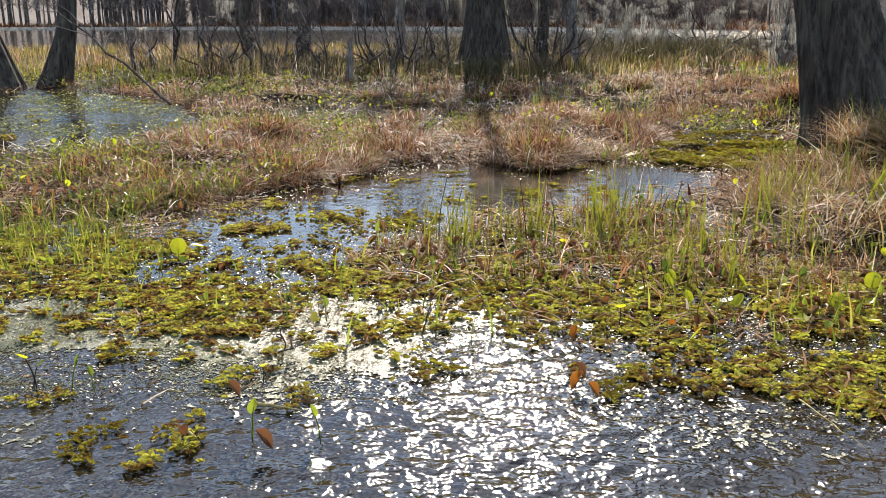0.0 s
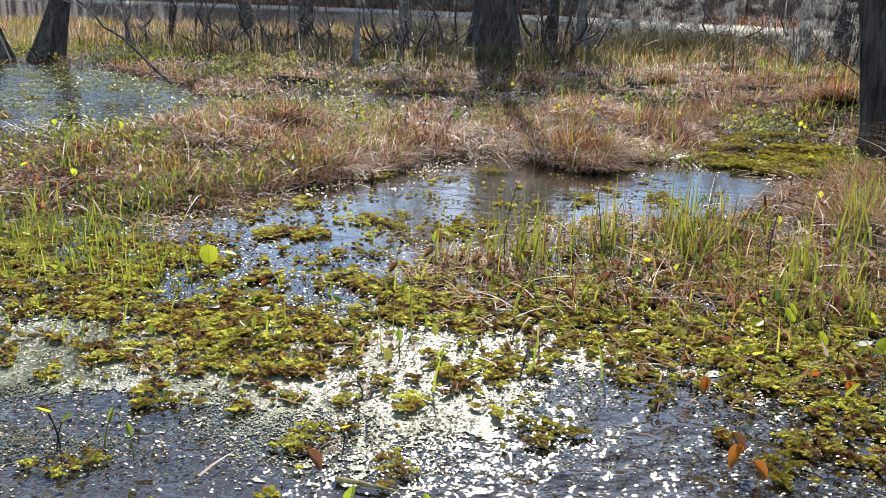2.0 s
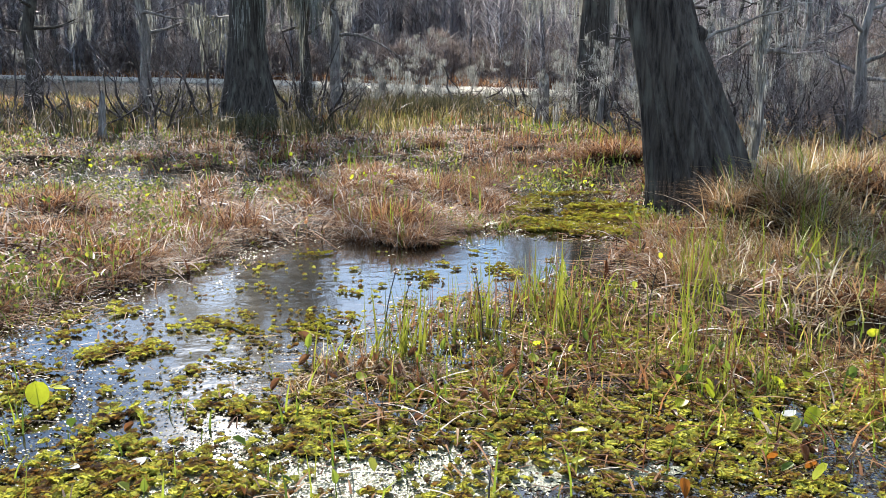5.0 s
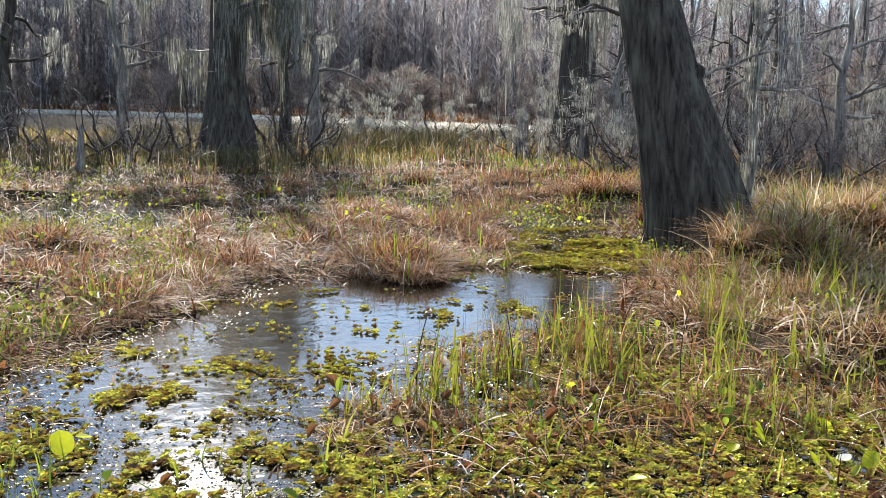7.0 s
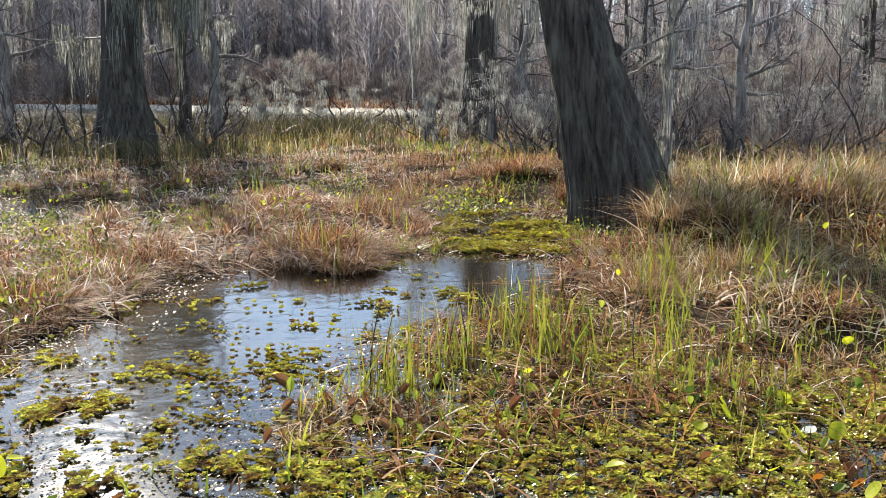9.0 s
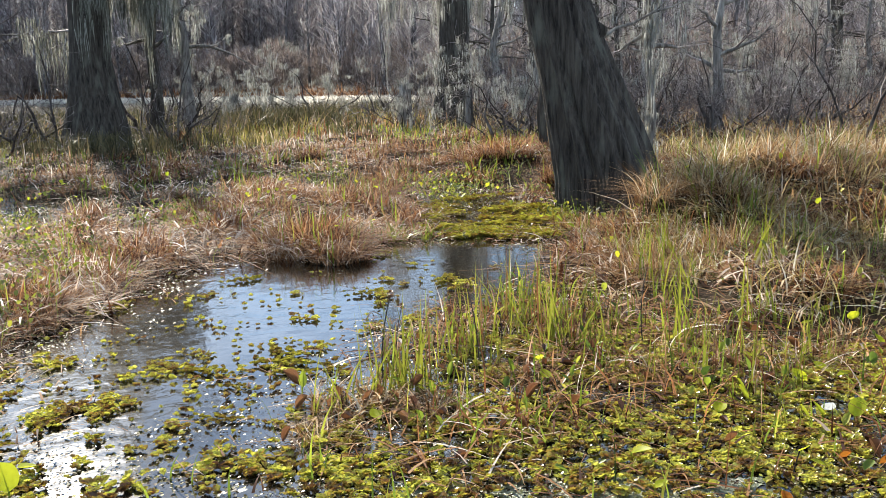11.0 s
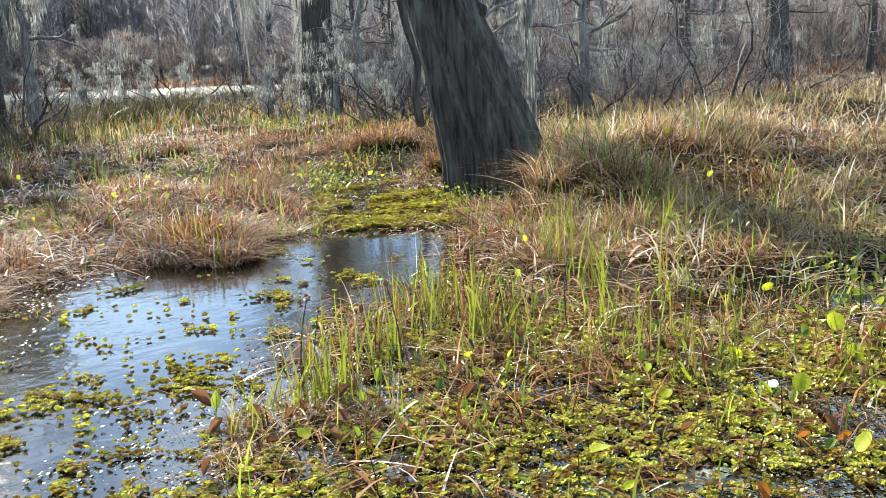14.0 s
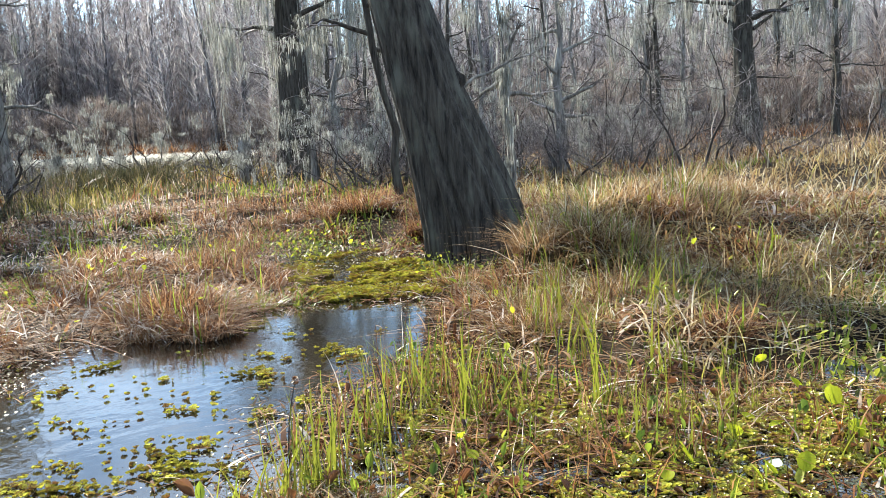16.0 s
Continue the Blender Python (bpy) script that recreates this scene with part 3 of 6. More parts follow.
# ---------------------------------------------------------------- floating plants
def leaves(soup, rng, x, y, z, size, tilt, long=1.3, cup=0.25, heading=None):
    """Small cupped oval leaves on a keel."""
    n = len(x)
    if not n:
        return
    size = np.broadcast_to(size, n)
    a = rng.uniform(0, 2 * np.pi, n) if heading is None else heading
    t = np.broadcast_to(tilt, n) * rng.uniform(0.3, 1.4, n)
    fx, fy, fz = np.cos(a) * np.cos(t), np.sin(a) * np.cos(t), np.sin(t)
    sx, sy = -np.sin(a), np.cos(a)
    ux, uy, uz = -np.cos(a) * np.sin(t), -np.sin(a) * np.sin(t), np.cos(t)
    outline = [(0, 0, 0), (0.35, 0.42, cup), (0.8, 0.36, cup), (1.0, 0, cup * 0.4), (0.8, -0.36, cup), (0.35, -0.42, cup), (0.55, 0, 0)]
    rows = []
    for f, s, u in outline:
        f, s, u = f * long * size, s * size, u * size
        rows.append(np.stack([x + f * fx + s * sx + u * ux, y + f * fy + s * sy + u * uy, z + f * fz + u * uz], -1))
    v = np.stack(rows, 1).reshape(-1, 3)
    base = np.arange(n)[:, None] * 7
    tri = np.concatenate([base + np.array(k) for k in ((0, 6, 1), (1, 6, 2), (2, 6, 3), (3, 6, 4), (4, 6, 5), (5, 6, 0))], 1).reshape(-1, 3)
    soup.add(v, tri)


def scales(soup, rng, x, y, z, size, tilt, heading, cup=0.3):
    """Small bowed leaves of three facets."""
    n = len(x)
    t = tilt * rng.uniform(0.5, 1.3, n)
    ca, sa, ct, st = np.cos(heading), np.sin(heading), np.cos(t), np.sin(t)
    rows = []
    for f, s, u in ((0, 0, 0), (0.45, 0.5, cup), (0.95, 0.3, cup * 0.6), (0.95, -0.3, cup * 0.6), (0.45, -0.5, cup)):
        rows.append(np.stack([x + size * (f * ca * ct - s * sa - u * ca * st), y + size * (f * sa * ct + s * ca - u * sa * st), z + size * (f * st + u * ct)], -1))
    base = np.arange(n)[:, None] * 5
    soup.add(np.stack(rows, 1).reshape(-1, 3), np.concatenate([base + np.array(k) for k in ((0, 4, 3), (0, 3, 2), (0, 2, 1))], 1).reshape(-1, 3))


def chains(soup, rng, x, y, size, pairs=6, z=0.004):
    """Floating fern chains: pairs of folded leaves that stand up in a crowded, curving row."""
    n = len(x)
    a, bend = rng.uniform(0, 2 * np.pi, n), rng.normal(0, 0.28, n)
    size = np.broadcast_to(size, n)
    px, py = x.copy(), y.copy()
    for k in range(pairs):
        s = size * rng.uniform(0.8, 1.2, n) * (1 - 0.35 * abs(k - pairs / 2) / pairs)
        for side in (-1, 1):
            h = a + side * rng.uniform(0.9, 1.4, n)
            scales(soup, rng, px, py, z + 0.1 * s, s * 1.2, rng.uniform(0.5, 1.0, n), h, 0.45)
        px, py, a = px + np.cos(a) * size * 0.5, py + np.sin(a) * size * 0.5, a + bend


mat = Soup()


def thinned(x, y):
    """The film-covered fringe of the mat, where the ferns stand apart."""
    return 1 - 0.5 * ss(4.8, 4.25, y) * ss(0.9, 0.2, x) * ss(-3.0, -2.3, x)


def clear_water(x, y):
    """A small opening of dark water in the front of the mat, 0 to 1."""
    return ss(1.2, 0.75, np.hypot((x - 0.36) / 0.40, (y - 3.96 + 0.12 * x) / 0.27) + 0.5 * (vnoise(x, y, 5, 43) - 0.5))


def mat_here(x, y):
    c = vnoise(x, y, 2.0, 41) * 0.35 + vnoise(x, y, 6.5, 42) * 0.4 + vnoise(x, y, 17, 44) * 0.25
    front = ss(0.0, 1.1, sdist(MAT, x, y) + 0.7 * ss(0.2, 1.6, x))
    return thinned(x, y) * (1 - 0.95 * clear_water(x, y)) * ss(-0.08, 0.08, sdist(MAT, x, y)) * (0.06 + 0.94 * ss(0.58 - 0.31 * front, 0.64 - 0.25 * front, c))


x, y = scatter(rng, 56000, (-4.5, 3.6, 2.6, 7.2), mat_here)
chains(mat, rng, x, y, rng.uniform(0.010, 0.021, len(x)), 5)
x, y = scatter(rng, 34000, (-4.5, 3.6, 2.6, 7.2), lambda x, y: (0.25 * thinned(x, y) + 0.75 * mat_here(x, y)) * (1 - 0.9 * clear_water(x, y)))
keep = sdist(MAT, x, y) > 0
x, y = x[keep], y[keep]
scales(mat, rng, x, y, 0.003 + rng.uniform(0, 0.012, len(x)), rng.uniform(0.006, 0.016, len(x)), 0.35, rng.uniform(0, 6.28, len(x)), 0.1)
x, y = scatter(rng, 2800, (-2.2, 1.6, 5.0, 8.6), lambda x, y: ss(0, 0.05, wet(x, y)) * (0.05 + 0.95 * ss(1.2, -0.6, x + 0.55 * (y - 6.4))) * ss(0.42, 0.62, 0.4 * vnoise(x, y, 2.2, 45) + 0.6 * vnoise(x, y, 8, 46)) * ss(-4, 0, sdist(POND, x, y)))
chains(mat, rng, x, y, rng.uniform(0.011, 0.021, len(x)), 3)
x, y = scatter(rng, 2900, (-2.6, -0.3, 4.0, 5.25), lambda x, y: ss(0.46, 0.58, 0.45 * vnoise(x, y, 2.6, 47) + 0.55 * vnoise(x, y, 7, 48)) * ss(-0.3, -0.8, x) * ss(-0.5, 0.1, np.maximum(wet(x, y), soaked(x, y))))
chains(mat, rng, x, y, rng.uniform(0.010, 0.020, len(x)), 4)
tagged(part("floating_plant_mat", mat, MATLEAF), "yellow-green and rusty floating fern in a mat on the water", "water plants", kind="stuff")

bright = Soup()
x, y = scatter(rng, 8000, (1.9, 3.8, 8.2, 12), lambda x, y: ss(0, 0.15, sdist(SLOUGH, x, y)) * ss(0.42, 0.58, 0.5 * vnoise(x, y, 2.5, 51) + 0.5 * vnoise(x, y, 7, 53) + 0.25 * ss(0.9, 0.3, np.hypot(x - 3.2, y - 9.3))) * ss(11.2, 10, y))
chains(bright, rng, x, y, rng.uniform(0.018, 0.034, len(x)), 5, 0.004 + 0.09 * np.maximum(0, vnoise(x, y, 3.5, 52) - 0.4))
tagged(part("bright_plant_mat", bright, MOSSLEAF), "bright yellow-green floating plants beside the cypress", "water plants", kind="stuff")

duck = Soup()


def duck_here(x, y):
    film = ss(-2.8, -2.0, x) * ss(0.3, -1.1, x) * ss(3.3, 3.7, y) * ss(5.0, 4.2, y)
    strewn = 0.012 * ss(0.4, 0.75, vnoise(x, y, 1.6, 61)) * ss(-0.4, 0.1, np.maximum(wet(x, y), soaked(x, y)))
    return np.clip(film * ss(0.25, 0.6, vnoise(x, y, 3, 62)) + strewn * ss(0.4, 0.6, vnoise(x, y, 9, 63)), 0, 1)


x, y = scatter(rng, 110000, (-4, 3, 2.2, 8.8), duck_here)
scales(duck, rng, x, y, 0.003 + 0 * x, rng.uniform(0.004, 0.009, len(x)), 0.08, rng.uniform(0, 6.28, len(x)), 0.03)
x, y = scatter(rng, 120000, (-2.8, 0.4, 3.2, 5.0), lambda x, y: duck_here(x, y) ** 0.6)
scales(duck, rng, x, y, 0.003 + 0 * x, rng.uniform(0.004, 0.008, len(x)), 0.06, rng.uniform(0, 6.28, len(x)), 0.05)
x, y = scatter(rng, 60000, (-9, -3.4, 9.2, 16.5), lambda x, y: ss(0, 0.2, sdist(SIDE_POND, x, y)) * ss(0.5, 0.68, 0.6 * vnoise(x, y, 0.8, 77) + 0.4 * vnoise(x, y, 3, 78)))
scales(duck, rng, x, y, 0.003 + 0 * x, rng.uniform(0.014, 0.03, len(x)), 0.12, rng.uniform(0, 6.28, len(x)), 0.05)
fx, fy = np.meshgrid(np.arange(-3.0, 1.9, 0.006), np.arange(3.0, 4.9, 0.006))
fx, fy = fx + rng.uniform(-0.0026, 0.0026, fx.shape), fy + rng.uniform(-0.0026, 0.0026, fx.shape)
cover = 0.22 * vnoise(fx, fy, 1.7, 96) + 0.22 * vnoise(fx, fy, 6, 97) + 0.26 * vnoise(fx, fy, 19, 98) + 0.30 * vnoise(fx, fy, 70, 94)
front = ss(3.55, 3.9, fy + 0.10 * np.minimum(fx, 0) - 0.42 * ss(-0.05, 0.4, fx) + 0.35 * (vnoise(fx, fy, 1.5, 95) - 0.5))
cover = cover - 0.30 + front * (0.34 + 0.09 * ss(0.2, -0.9, fx)) * ss(4.95, 4.35, fy + 0.25 * np.maximum(fx, 0)) * (0.55 + 0.45 * ss(0.9, 0.0, fx)) * ss(1.85, 1.3, fx) * ss(-3.2, -2.2, fx)
cover = cover - 0.3 * clear_water(fx, fy)
i = np.arange(fx.size).reshape(fx.shape)
cells = np.stack([i[:-1, :-1], i[:-1, 1:], i[1:, 1:], i[1:, :-1]], -1)[cover[:-1, :-1] > 0.395]
film = Soup()
film.add(np.stack([fx, fy, 0.0016 + 0.0030 * vnoise(fx, fy, 48, 99) * vnoise(fx, fy, 9, 93)], -1).reshape(-1, 3), cells.reshape(-1, 4))
tagged(part("scum_film", film, SCUM, smooth=True), "pale grey-green film of scum and duckweed on still water", "duckweed", kind="stuff")
tagged(part("duckweed", duck, DUCKWEED), "pale green duckweed specks on the still water", "duckweed", kind="stuff")

debris = Soup()
x, y = scatter(rng, 110000, (-4, 3.6, 2.8, 6.6), lambda x, y: thinned(x, y) * (1 - 0.9 * clear_water(x, y)) * ss(-0.5, 0.05, sdist(MAT, x, y)) * (0.5 + 0.5 * ss(0.0, 1.5, x)) * ss(0.2, 0.5, 0.5 * vnoise(x, y, 2.6, 69) + 0.5 * vnoise(x, y, 8, 70)))
scales(debris, rng, x, y, 0.003 + rng.uniform(0, 0.012, len(x)), rng.uniform(0.006, 0.015, len(x)), 0.3, rng.uniform(0, 6.28, len(x)), 0.12)
x, y = scatter(rng, 60000, (-6, 5, 6.2, 15), lambda x, y: ss(-0.1, 0.1, -wet(x, y)) * (0.3 + 0.7 * ss(0.4, 0.6, vnoise(x, y, 1.5, 64))))
scales(debris, rng, x, y, np.maximum(ground_z(x, y), 0) + rng.uniform(0.004, 0.05, len(x)), rng.uniform(0.010, 0.026, len(x)), 0.5, rng.uniform(0, 6.28, len(x)), 0.3)
x, y = scatter(rng, 22000, (-3, 2.6, 5.6, 9.2), lambda x, y: ss(0.45, 0.0, np.abs(wet(x, y) - 0.1)) * ss(0.38, 0.62, vnoise(x, y, 3.2, 60)) * ss(5.8, 6.6, y - 0.4 * x))
scales(debris, rng, x, y, 0.004 + rng.uniform(0, 0.01, len(x)), rng.uniform(0.008, 0.022, len(x)), 0.25, rng.uniform(0, 6.28, len(x)), 0.2)
x, y = scatter(rng, 22000, (-3.2, 0.7, 3.2, 4.9), lambda x, y: ss(3.25, 3.7, y - 0.1 * x) * ss(0.35, 0.6, 0.5 * vnoise(x, y, 4, 57) + 0.5 * vnoise(x, y, 13, 58)))
scales(debris, rng, x, y, 0.005 + rng.uniform(0, 0.006, len(x)), rng.uniform(0.004, 0.014, len(x)), 0.35, rng.uniform(0, 6.28, len(x)), 0.2)
tagged(part("rotting_litter", debris, DEBRIS), "olive and brown rotting leaf bits among floating plants", "plant litter", kind="stuff")

specks = Soup()
x, y = scatter(rng, 9000, (-2.2, 2.3, 5.0, 8.8), lambda x, y: ss(-0.1, 0.05, sdist(POND, x, y)) * ss(0.5, 0.75, 0.5 * vnoise(x, y, 1.3, 65) + 0.5 * vnoise(x, y, 6, 66) + 0.12 * ss(0.6, 0.1, sdist(POND, x, y))))
scales(specks, rng, x, y, 0.003 + 0 * x, rng.uniform(0.003, 0.008, len(x)), 0.4, rng.uniform(0, 6.28, len(x)), 0.05)
x, y = scatter(rng, 2200, (-3, 2, 2.2, 4.2), lambda x, y: ss(0, 0.2, sdist(FRONT, x, y)) * ss(0.52, 0.7, 0.5 * vnoise(x, y, 1.6, 67) + 0.5 * vnoise(x, y, 7, 68)))
scales(specks, rng, x, y, 0.003 + 0 * x, rng.uniform(0.003, 0.009, len(x)), 0.15, rng.uniform(0, 6.28, len(x)), 0.05)
tagged(part("floating_specks", specks, DEBRIS), "brown and olive specks drifting on the pond", "water plants", kind="stuff")

greens = Soup()
for box, n, small, large, patch, seed in (((-13, -3.0, 15.0, 26), 16000, 0.025, 0.055, 0.42, 73), ((-6, 7, 9, 19), 16000, 0.02, 0.045, 0.58, 74), ((-6, -1.2, 5.6, 12), 15000, 0.014, 0.034, 0.42, 75), ((-1.5, 3.5, 8.3, 12), 7000, 0.014, 0.036, 0.55, 76)):
    x, y = scatter(rng, n, box, lambda x, y: ss(-0.15, 0.08, -wet(x, y)) * ss(patch, patch + 0.18, 0.6 * vnoise(x, y, 0.9, seed) + 0.4 * vnoise(x, y, 3.1, seed + 9)))
    leaves(greens, rng, x, y, np.maximum(ground_z(x, y), 0) + rng.uniform(0.01, 0.18, len(x)), rng.uniform(small, large, len(x)), 0.8)
x, y = scatter(rng, 1500, (2.0, 5.2, 4.3, 6.8), lambda x, y: ss(2.0, 2.7, x) * ss(0.3, 0.55, vnoise(x, y, 2.4, 77)))
leaves(greens, rng, x, y, np.maximum(ground_z(x, y), 0) + rng.uniform(0.01, 0.14, len(x)), rng.uniform(0.015, 0.038, len(x)), 0.8, 1.5)
tagged(part("marsh_greens", greens, MARSHLEAF), "low yellow-green broad-leaved marsh plants", "water plants", kind="stuff")

litter = Soup()
x, y = scatter(rng, 15000, (-4.5, 4.2, 3.2, 6.9), lambda x, y: ss(-0.9, 0.0, soaked(x, y)) * (0.03 + 0.97 * ss(0.5, 2.2, x + 0.5 * (y - 4.5))) * ss(0.3, 0.65, vnoise(x, y, 1.5, 71)))
h = rng.uniform(0.02, 0.06, len(x))
blades(litter, rng, x, y, 0.012 + rng.uniform(0, 0.03, len(x)), h, rng.uniform(0.004, 0.012, len(x)), rng.uniform(0.04, 0.18, len(x)) / h, 1.0, droop=0.42, seg=3, twist=0.4)


def thicket(x, y):
    """The overgrown middle of the mat, thicker towards the bank."""
    return ss(-0.25, 0.1, soaked(x, y)) * ss(-0.7, 0.4, x) * ss(4.2, 5.1, y + 0.25 * x) * (0.15 + 0.85 * ss(0.35, 0.6, vnoise(x, y, 2.2, 72)))


x, y = scatter(rng, 2600, (-0.9, 3.8, 4.0, 7.2), thicket)
blades(litter, rng, x, y, 0 * x, rng.uniform(0.08, 0.34, len(x)), rng.uniform(0.004, 0.009, len(x)), rng.gamma(2.0, 0.5, len(x)), twist=1.4)
x, y = scatter(rng, 2200, (-0.9, 3.8, 4.0, 7.2), thicket)
h = rng.uniform(0.04, 0.10, len(x))
blades(litter, rng, x, y, 0.01 + rng.uniform(0, 0.04, len(x)), h, rng.uniform(0.007, 0.016, len(x)), rng.uniform(0.1, 0.4, len(x)) / h, 1.0, droop=0.42, twist=0.8)
curled = Soup()
x, y = scatter(rng, 900, (-0.9, 3.8, 4.0, 7.2), thicket)
leaves(curled, rng, x, y, 0.01 + rng.uniform(0, 0.06, len(x)), rng.uniform(0.012, 0.034, len(x)), rng.uniform(-0.5, 1.2, len(x)), 1.7, 0.9)
tagged(part("curled_dead_leaves", curled, BROWNLEAF), "curled brown dead leaves caught among the water plants", "plant litter", kind="stuff")
sprigs = Soup()
x, y = scatter(rng, 2400, (-3.2, 3.8, 3.9, 7.2), lambda x, y: np.maximum(thicket(x, y), 0.3 * ss(0, 0.2, sdist(MAT, x, y))))
blades(sprigs, rng, x, y, 0 * x, rng.uniform(0.06, 0.24, len(x)), rng.uniform(0.006, 0.012, len(x)), rng.gamma(1.6, 0.25, len(x)), twist=1.4)
x, y = scatter(rng, 800, (-3.2, 3.8, 3.9, 7.2), lambda x, y: np.maximum(thicket(x, y), 0.15 * ss(0, 0.2, sdist(MAT, x, y))))
leaves(sprigs, rng, x, y, rng.uniform(0.01, 0.12, len(x)), rng.uniform(0.02, 0.045, len(x)), 0.8, 1.5)
yellowed = Soup()
x, y = scatter(rng, 420, (-5.5, 4.5, 6.4, 14), lambda x, y: ss(-0.15, 0.05, -wet(x, y)) * ss(0.4, 0.6, vnoise(x, y, 1.2, 59)))
leaves(yellowed, rng, x, y, np.maximum(ground_z(x, y), 0) + rng.uniform(0.05, 0.2, len(x)), rng.uniform(0.03, 0.06, len(x)), rng.uniform(0.3, 1.1, len(x)), 1.2, 0.2)
tagged(part("yellow_leaves", yellowed, YELLOWLEAF), "scattered bright yellow-green leaves among the dead grass", "water plants", kind="stuff")
tagged(part("green_sprigs", sprigs, GREEN), "yellow-green sprigs and small leaves rising from the mat", "water plants", kind="stuff")
x, y = scatter(rng, 14000, (-3.2, 2.6, 5.4, 9.4), lambda x, y: ss(0.5, 0.0, np.abs(wet(x, y) - 0.08)) * ss(5.9, 6.8, y - 0.35 * x) * ss(0.4, 0.65, vnoise(x, y, 2.4, 79)))
h = rng.uniform(0.015, 0.05, len(x))
blades(litter, rng, x, y, 0.006 + rng.uniform(0, 0.02, len(x)), h, rng.uniform(0.005, 0.013, len(x)), rng.uniform(0.04, 0.16, len(x)) / h, 1.0, droop=0.42, seg=3, twist=0.5)
x, y = scatter(rng, 5000, (-4.2, 0.8, 3.8, 6.4), lambda x, y: 0.5 * ss(0, 0.2, sdist(MAT, x, y)) * ss(0.4, 0.65, vnoise(x, y, 3, 80)))
h = rng.uniform(0.01, 0.04, len(x))
blades(litter, rng, x, y, 0.01 + rng.uniform(0, 0.02, len(x)), h, rng.uniform(0.004, 0.010, len(x)), rng.uniform(0.03, 0.15, len(x)) / h, 1.0, droop=0.42, seg=3, twist=0.5)
snapped = Soup()
x, y = scatter(rng, 12500, (-6, 5, 6.6, 20), lambda x, y: ss(-0.1, 0.15, -wet(x, y)) * ss(-0.6, -0.9, soaked(x, y)) * ss(0.0, -1.2, x - 2.6 - 0.14 * y) * (0.12 + 0.88 * ss(0.40, 0.62, 0.6 * vnoise(x, y, 1.1, 91) + 0.4 * vnoise(x, y, 4.2, 92))))
h = rng.uniform(0.02, 0.12, len(x))
blades(snapped, rng, x, y, np.maximum(ground_z(x, y), 0) + rng.uniform(0.03, 0.16, len(x)), h, rng.uniform(0.008, 0.017, len(x)), rng.uniform(0.08, 0.24, len(x)) / h, 1.0, droop=0.42, seg=3, twist=0.9)
x, y = scatter(rng, 5000, (-3.2, 0.9, 5.8, 9.6), lambda x, y: ss(0.3, 0.0, np.abs(wet(x, y))) * ss(5.9, 6.8, y - 0.35 * x) * ss(0.4, 0.6, vnoise(x, y, 3.1, 96)))
h = rng.uniform(0.01, 0.06, len(x))
blades(snapped, rng, x, y, np.maximum(ground_z(x, y), 0.004) + rng.uniform(0, 0.03, len(x)), h, rng.uniform(0.005, 0.012, len(x)), rng.uniform(0.03, 0.14, len(x)) / h, 1.0, droop=0.42, seg=3, twist=0.9)
tagged(part("bleached_stalks", snapped, BLEACHED), "whitish broken stalks scattered over the dead marsh grass", "plant litter", kind="stuff")
band = Soup()
x, y = scatter(rng, 42000, (-17, 13, 20.5, 38), lambda x, y: ss(0.0, 0.8, -wet(x, y)) * ss(0.25, 0.6, vnoise(x, y, 0.7, 93)))
blades(band, rng, x, y, np.maximum(ground_z(x, y), 0), rng.uniform(0.15, 0.5, len(x)), rng.uniform(0.012, 0.03, len(x)), rng.gamma(1.8, 0.3, len(x)), seg=3)
tagged(part("shore_sedge", band, OLIVEGRASS), "olive and straw-coloured marsh grass before the lake", "grass", kind="stuff")
afloat = Soup()
x, y = scatter(rng, 5200, (-9, -3.2, 9.5, 17), lambda x, y: ss(0.0, 0.1, wet(x, y)) * ss(0.44, 0.62, 0.5 * vnoise(x, y, 0.8, 94) + 0.5 * vnoise(x, y, 3.4, 95) + 0.22 * ss(1.6, 0.2, sdist(SIDE_POND, x, y))))
leaves(afloat, rng, x, y, 0.004 + rng.uniform(0, 0.03, len(x)), rng.uniform(0.02, 0.055, len(x)), rng.uniform(0.0, 0.5, len(x)), 0.9)
tagged(part("pool_leaves", afloat, MARSHLEAF), "small yellow-green leaves afloat in rafts on the side pool", "water plants", kind="stuff")
tagged(part("fallen_stalks", litter, STRAW), "broken brown stalks strewn over the floating mat", "plant litter", kind="stuff")


# ---------------------------------------------------------------- trees
def tube(soup, pts, radii, sides=6):
    pts, n = np.asarray(pts, float), len(pts)
    tan = np.gradient(pts, axis=0)
    tan /= np.linalg.norm(tan, axis=1)[:, None] + 1e-9
    ref = np.array([1.0, 0, 0]) if abs(tan[0][0]) < 0.8 else np.array([0, 1.0, 0])
    u = np.cross(tan, ref)
    u /= np.linalg.norm(u, axis=1)[:, None] + 1e-9
    w = np.cross(tan, u)
    ang = np.arange(sides) * 2 * np.pi / sides
    v = pts[:, None] + np.asarray(radii)[:, None, None] * (np.cos(ang)[None, :, None] * u[:, None] + np.sin(ang)[None, :, None] * w[:, None])
    i = np.arange(n * sides).reshape(n, sides)
    j = np.roll(i, -1, 1)
    soup.add(v.reshape(-1, 3), np.stack([i[:-1], j[:-1], j[1:], i[1:]], -1).reshape(-1, 4))
    cap = v.reshape(-1, 3)[-sides:]
    soup.add(np.vstack([cap, pts[-1:]]), [(k, (k + 1) % sides, sides) for k in range(sides)])


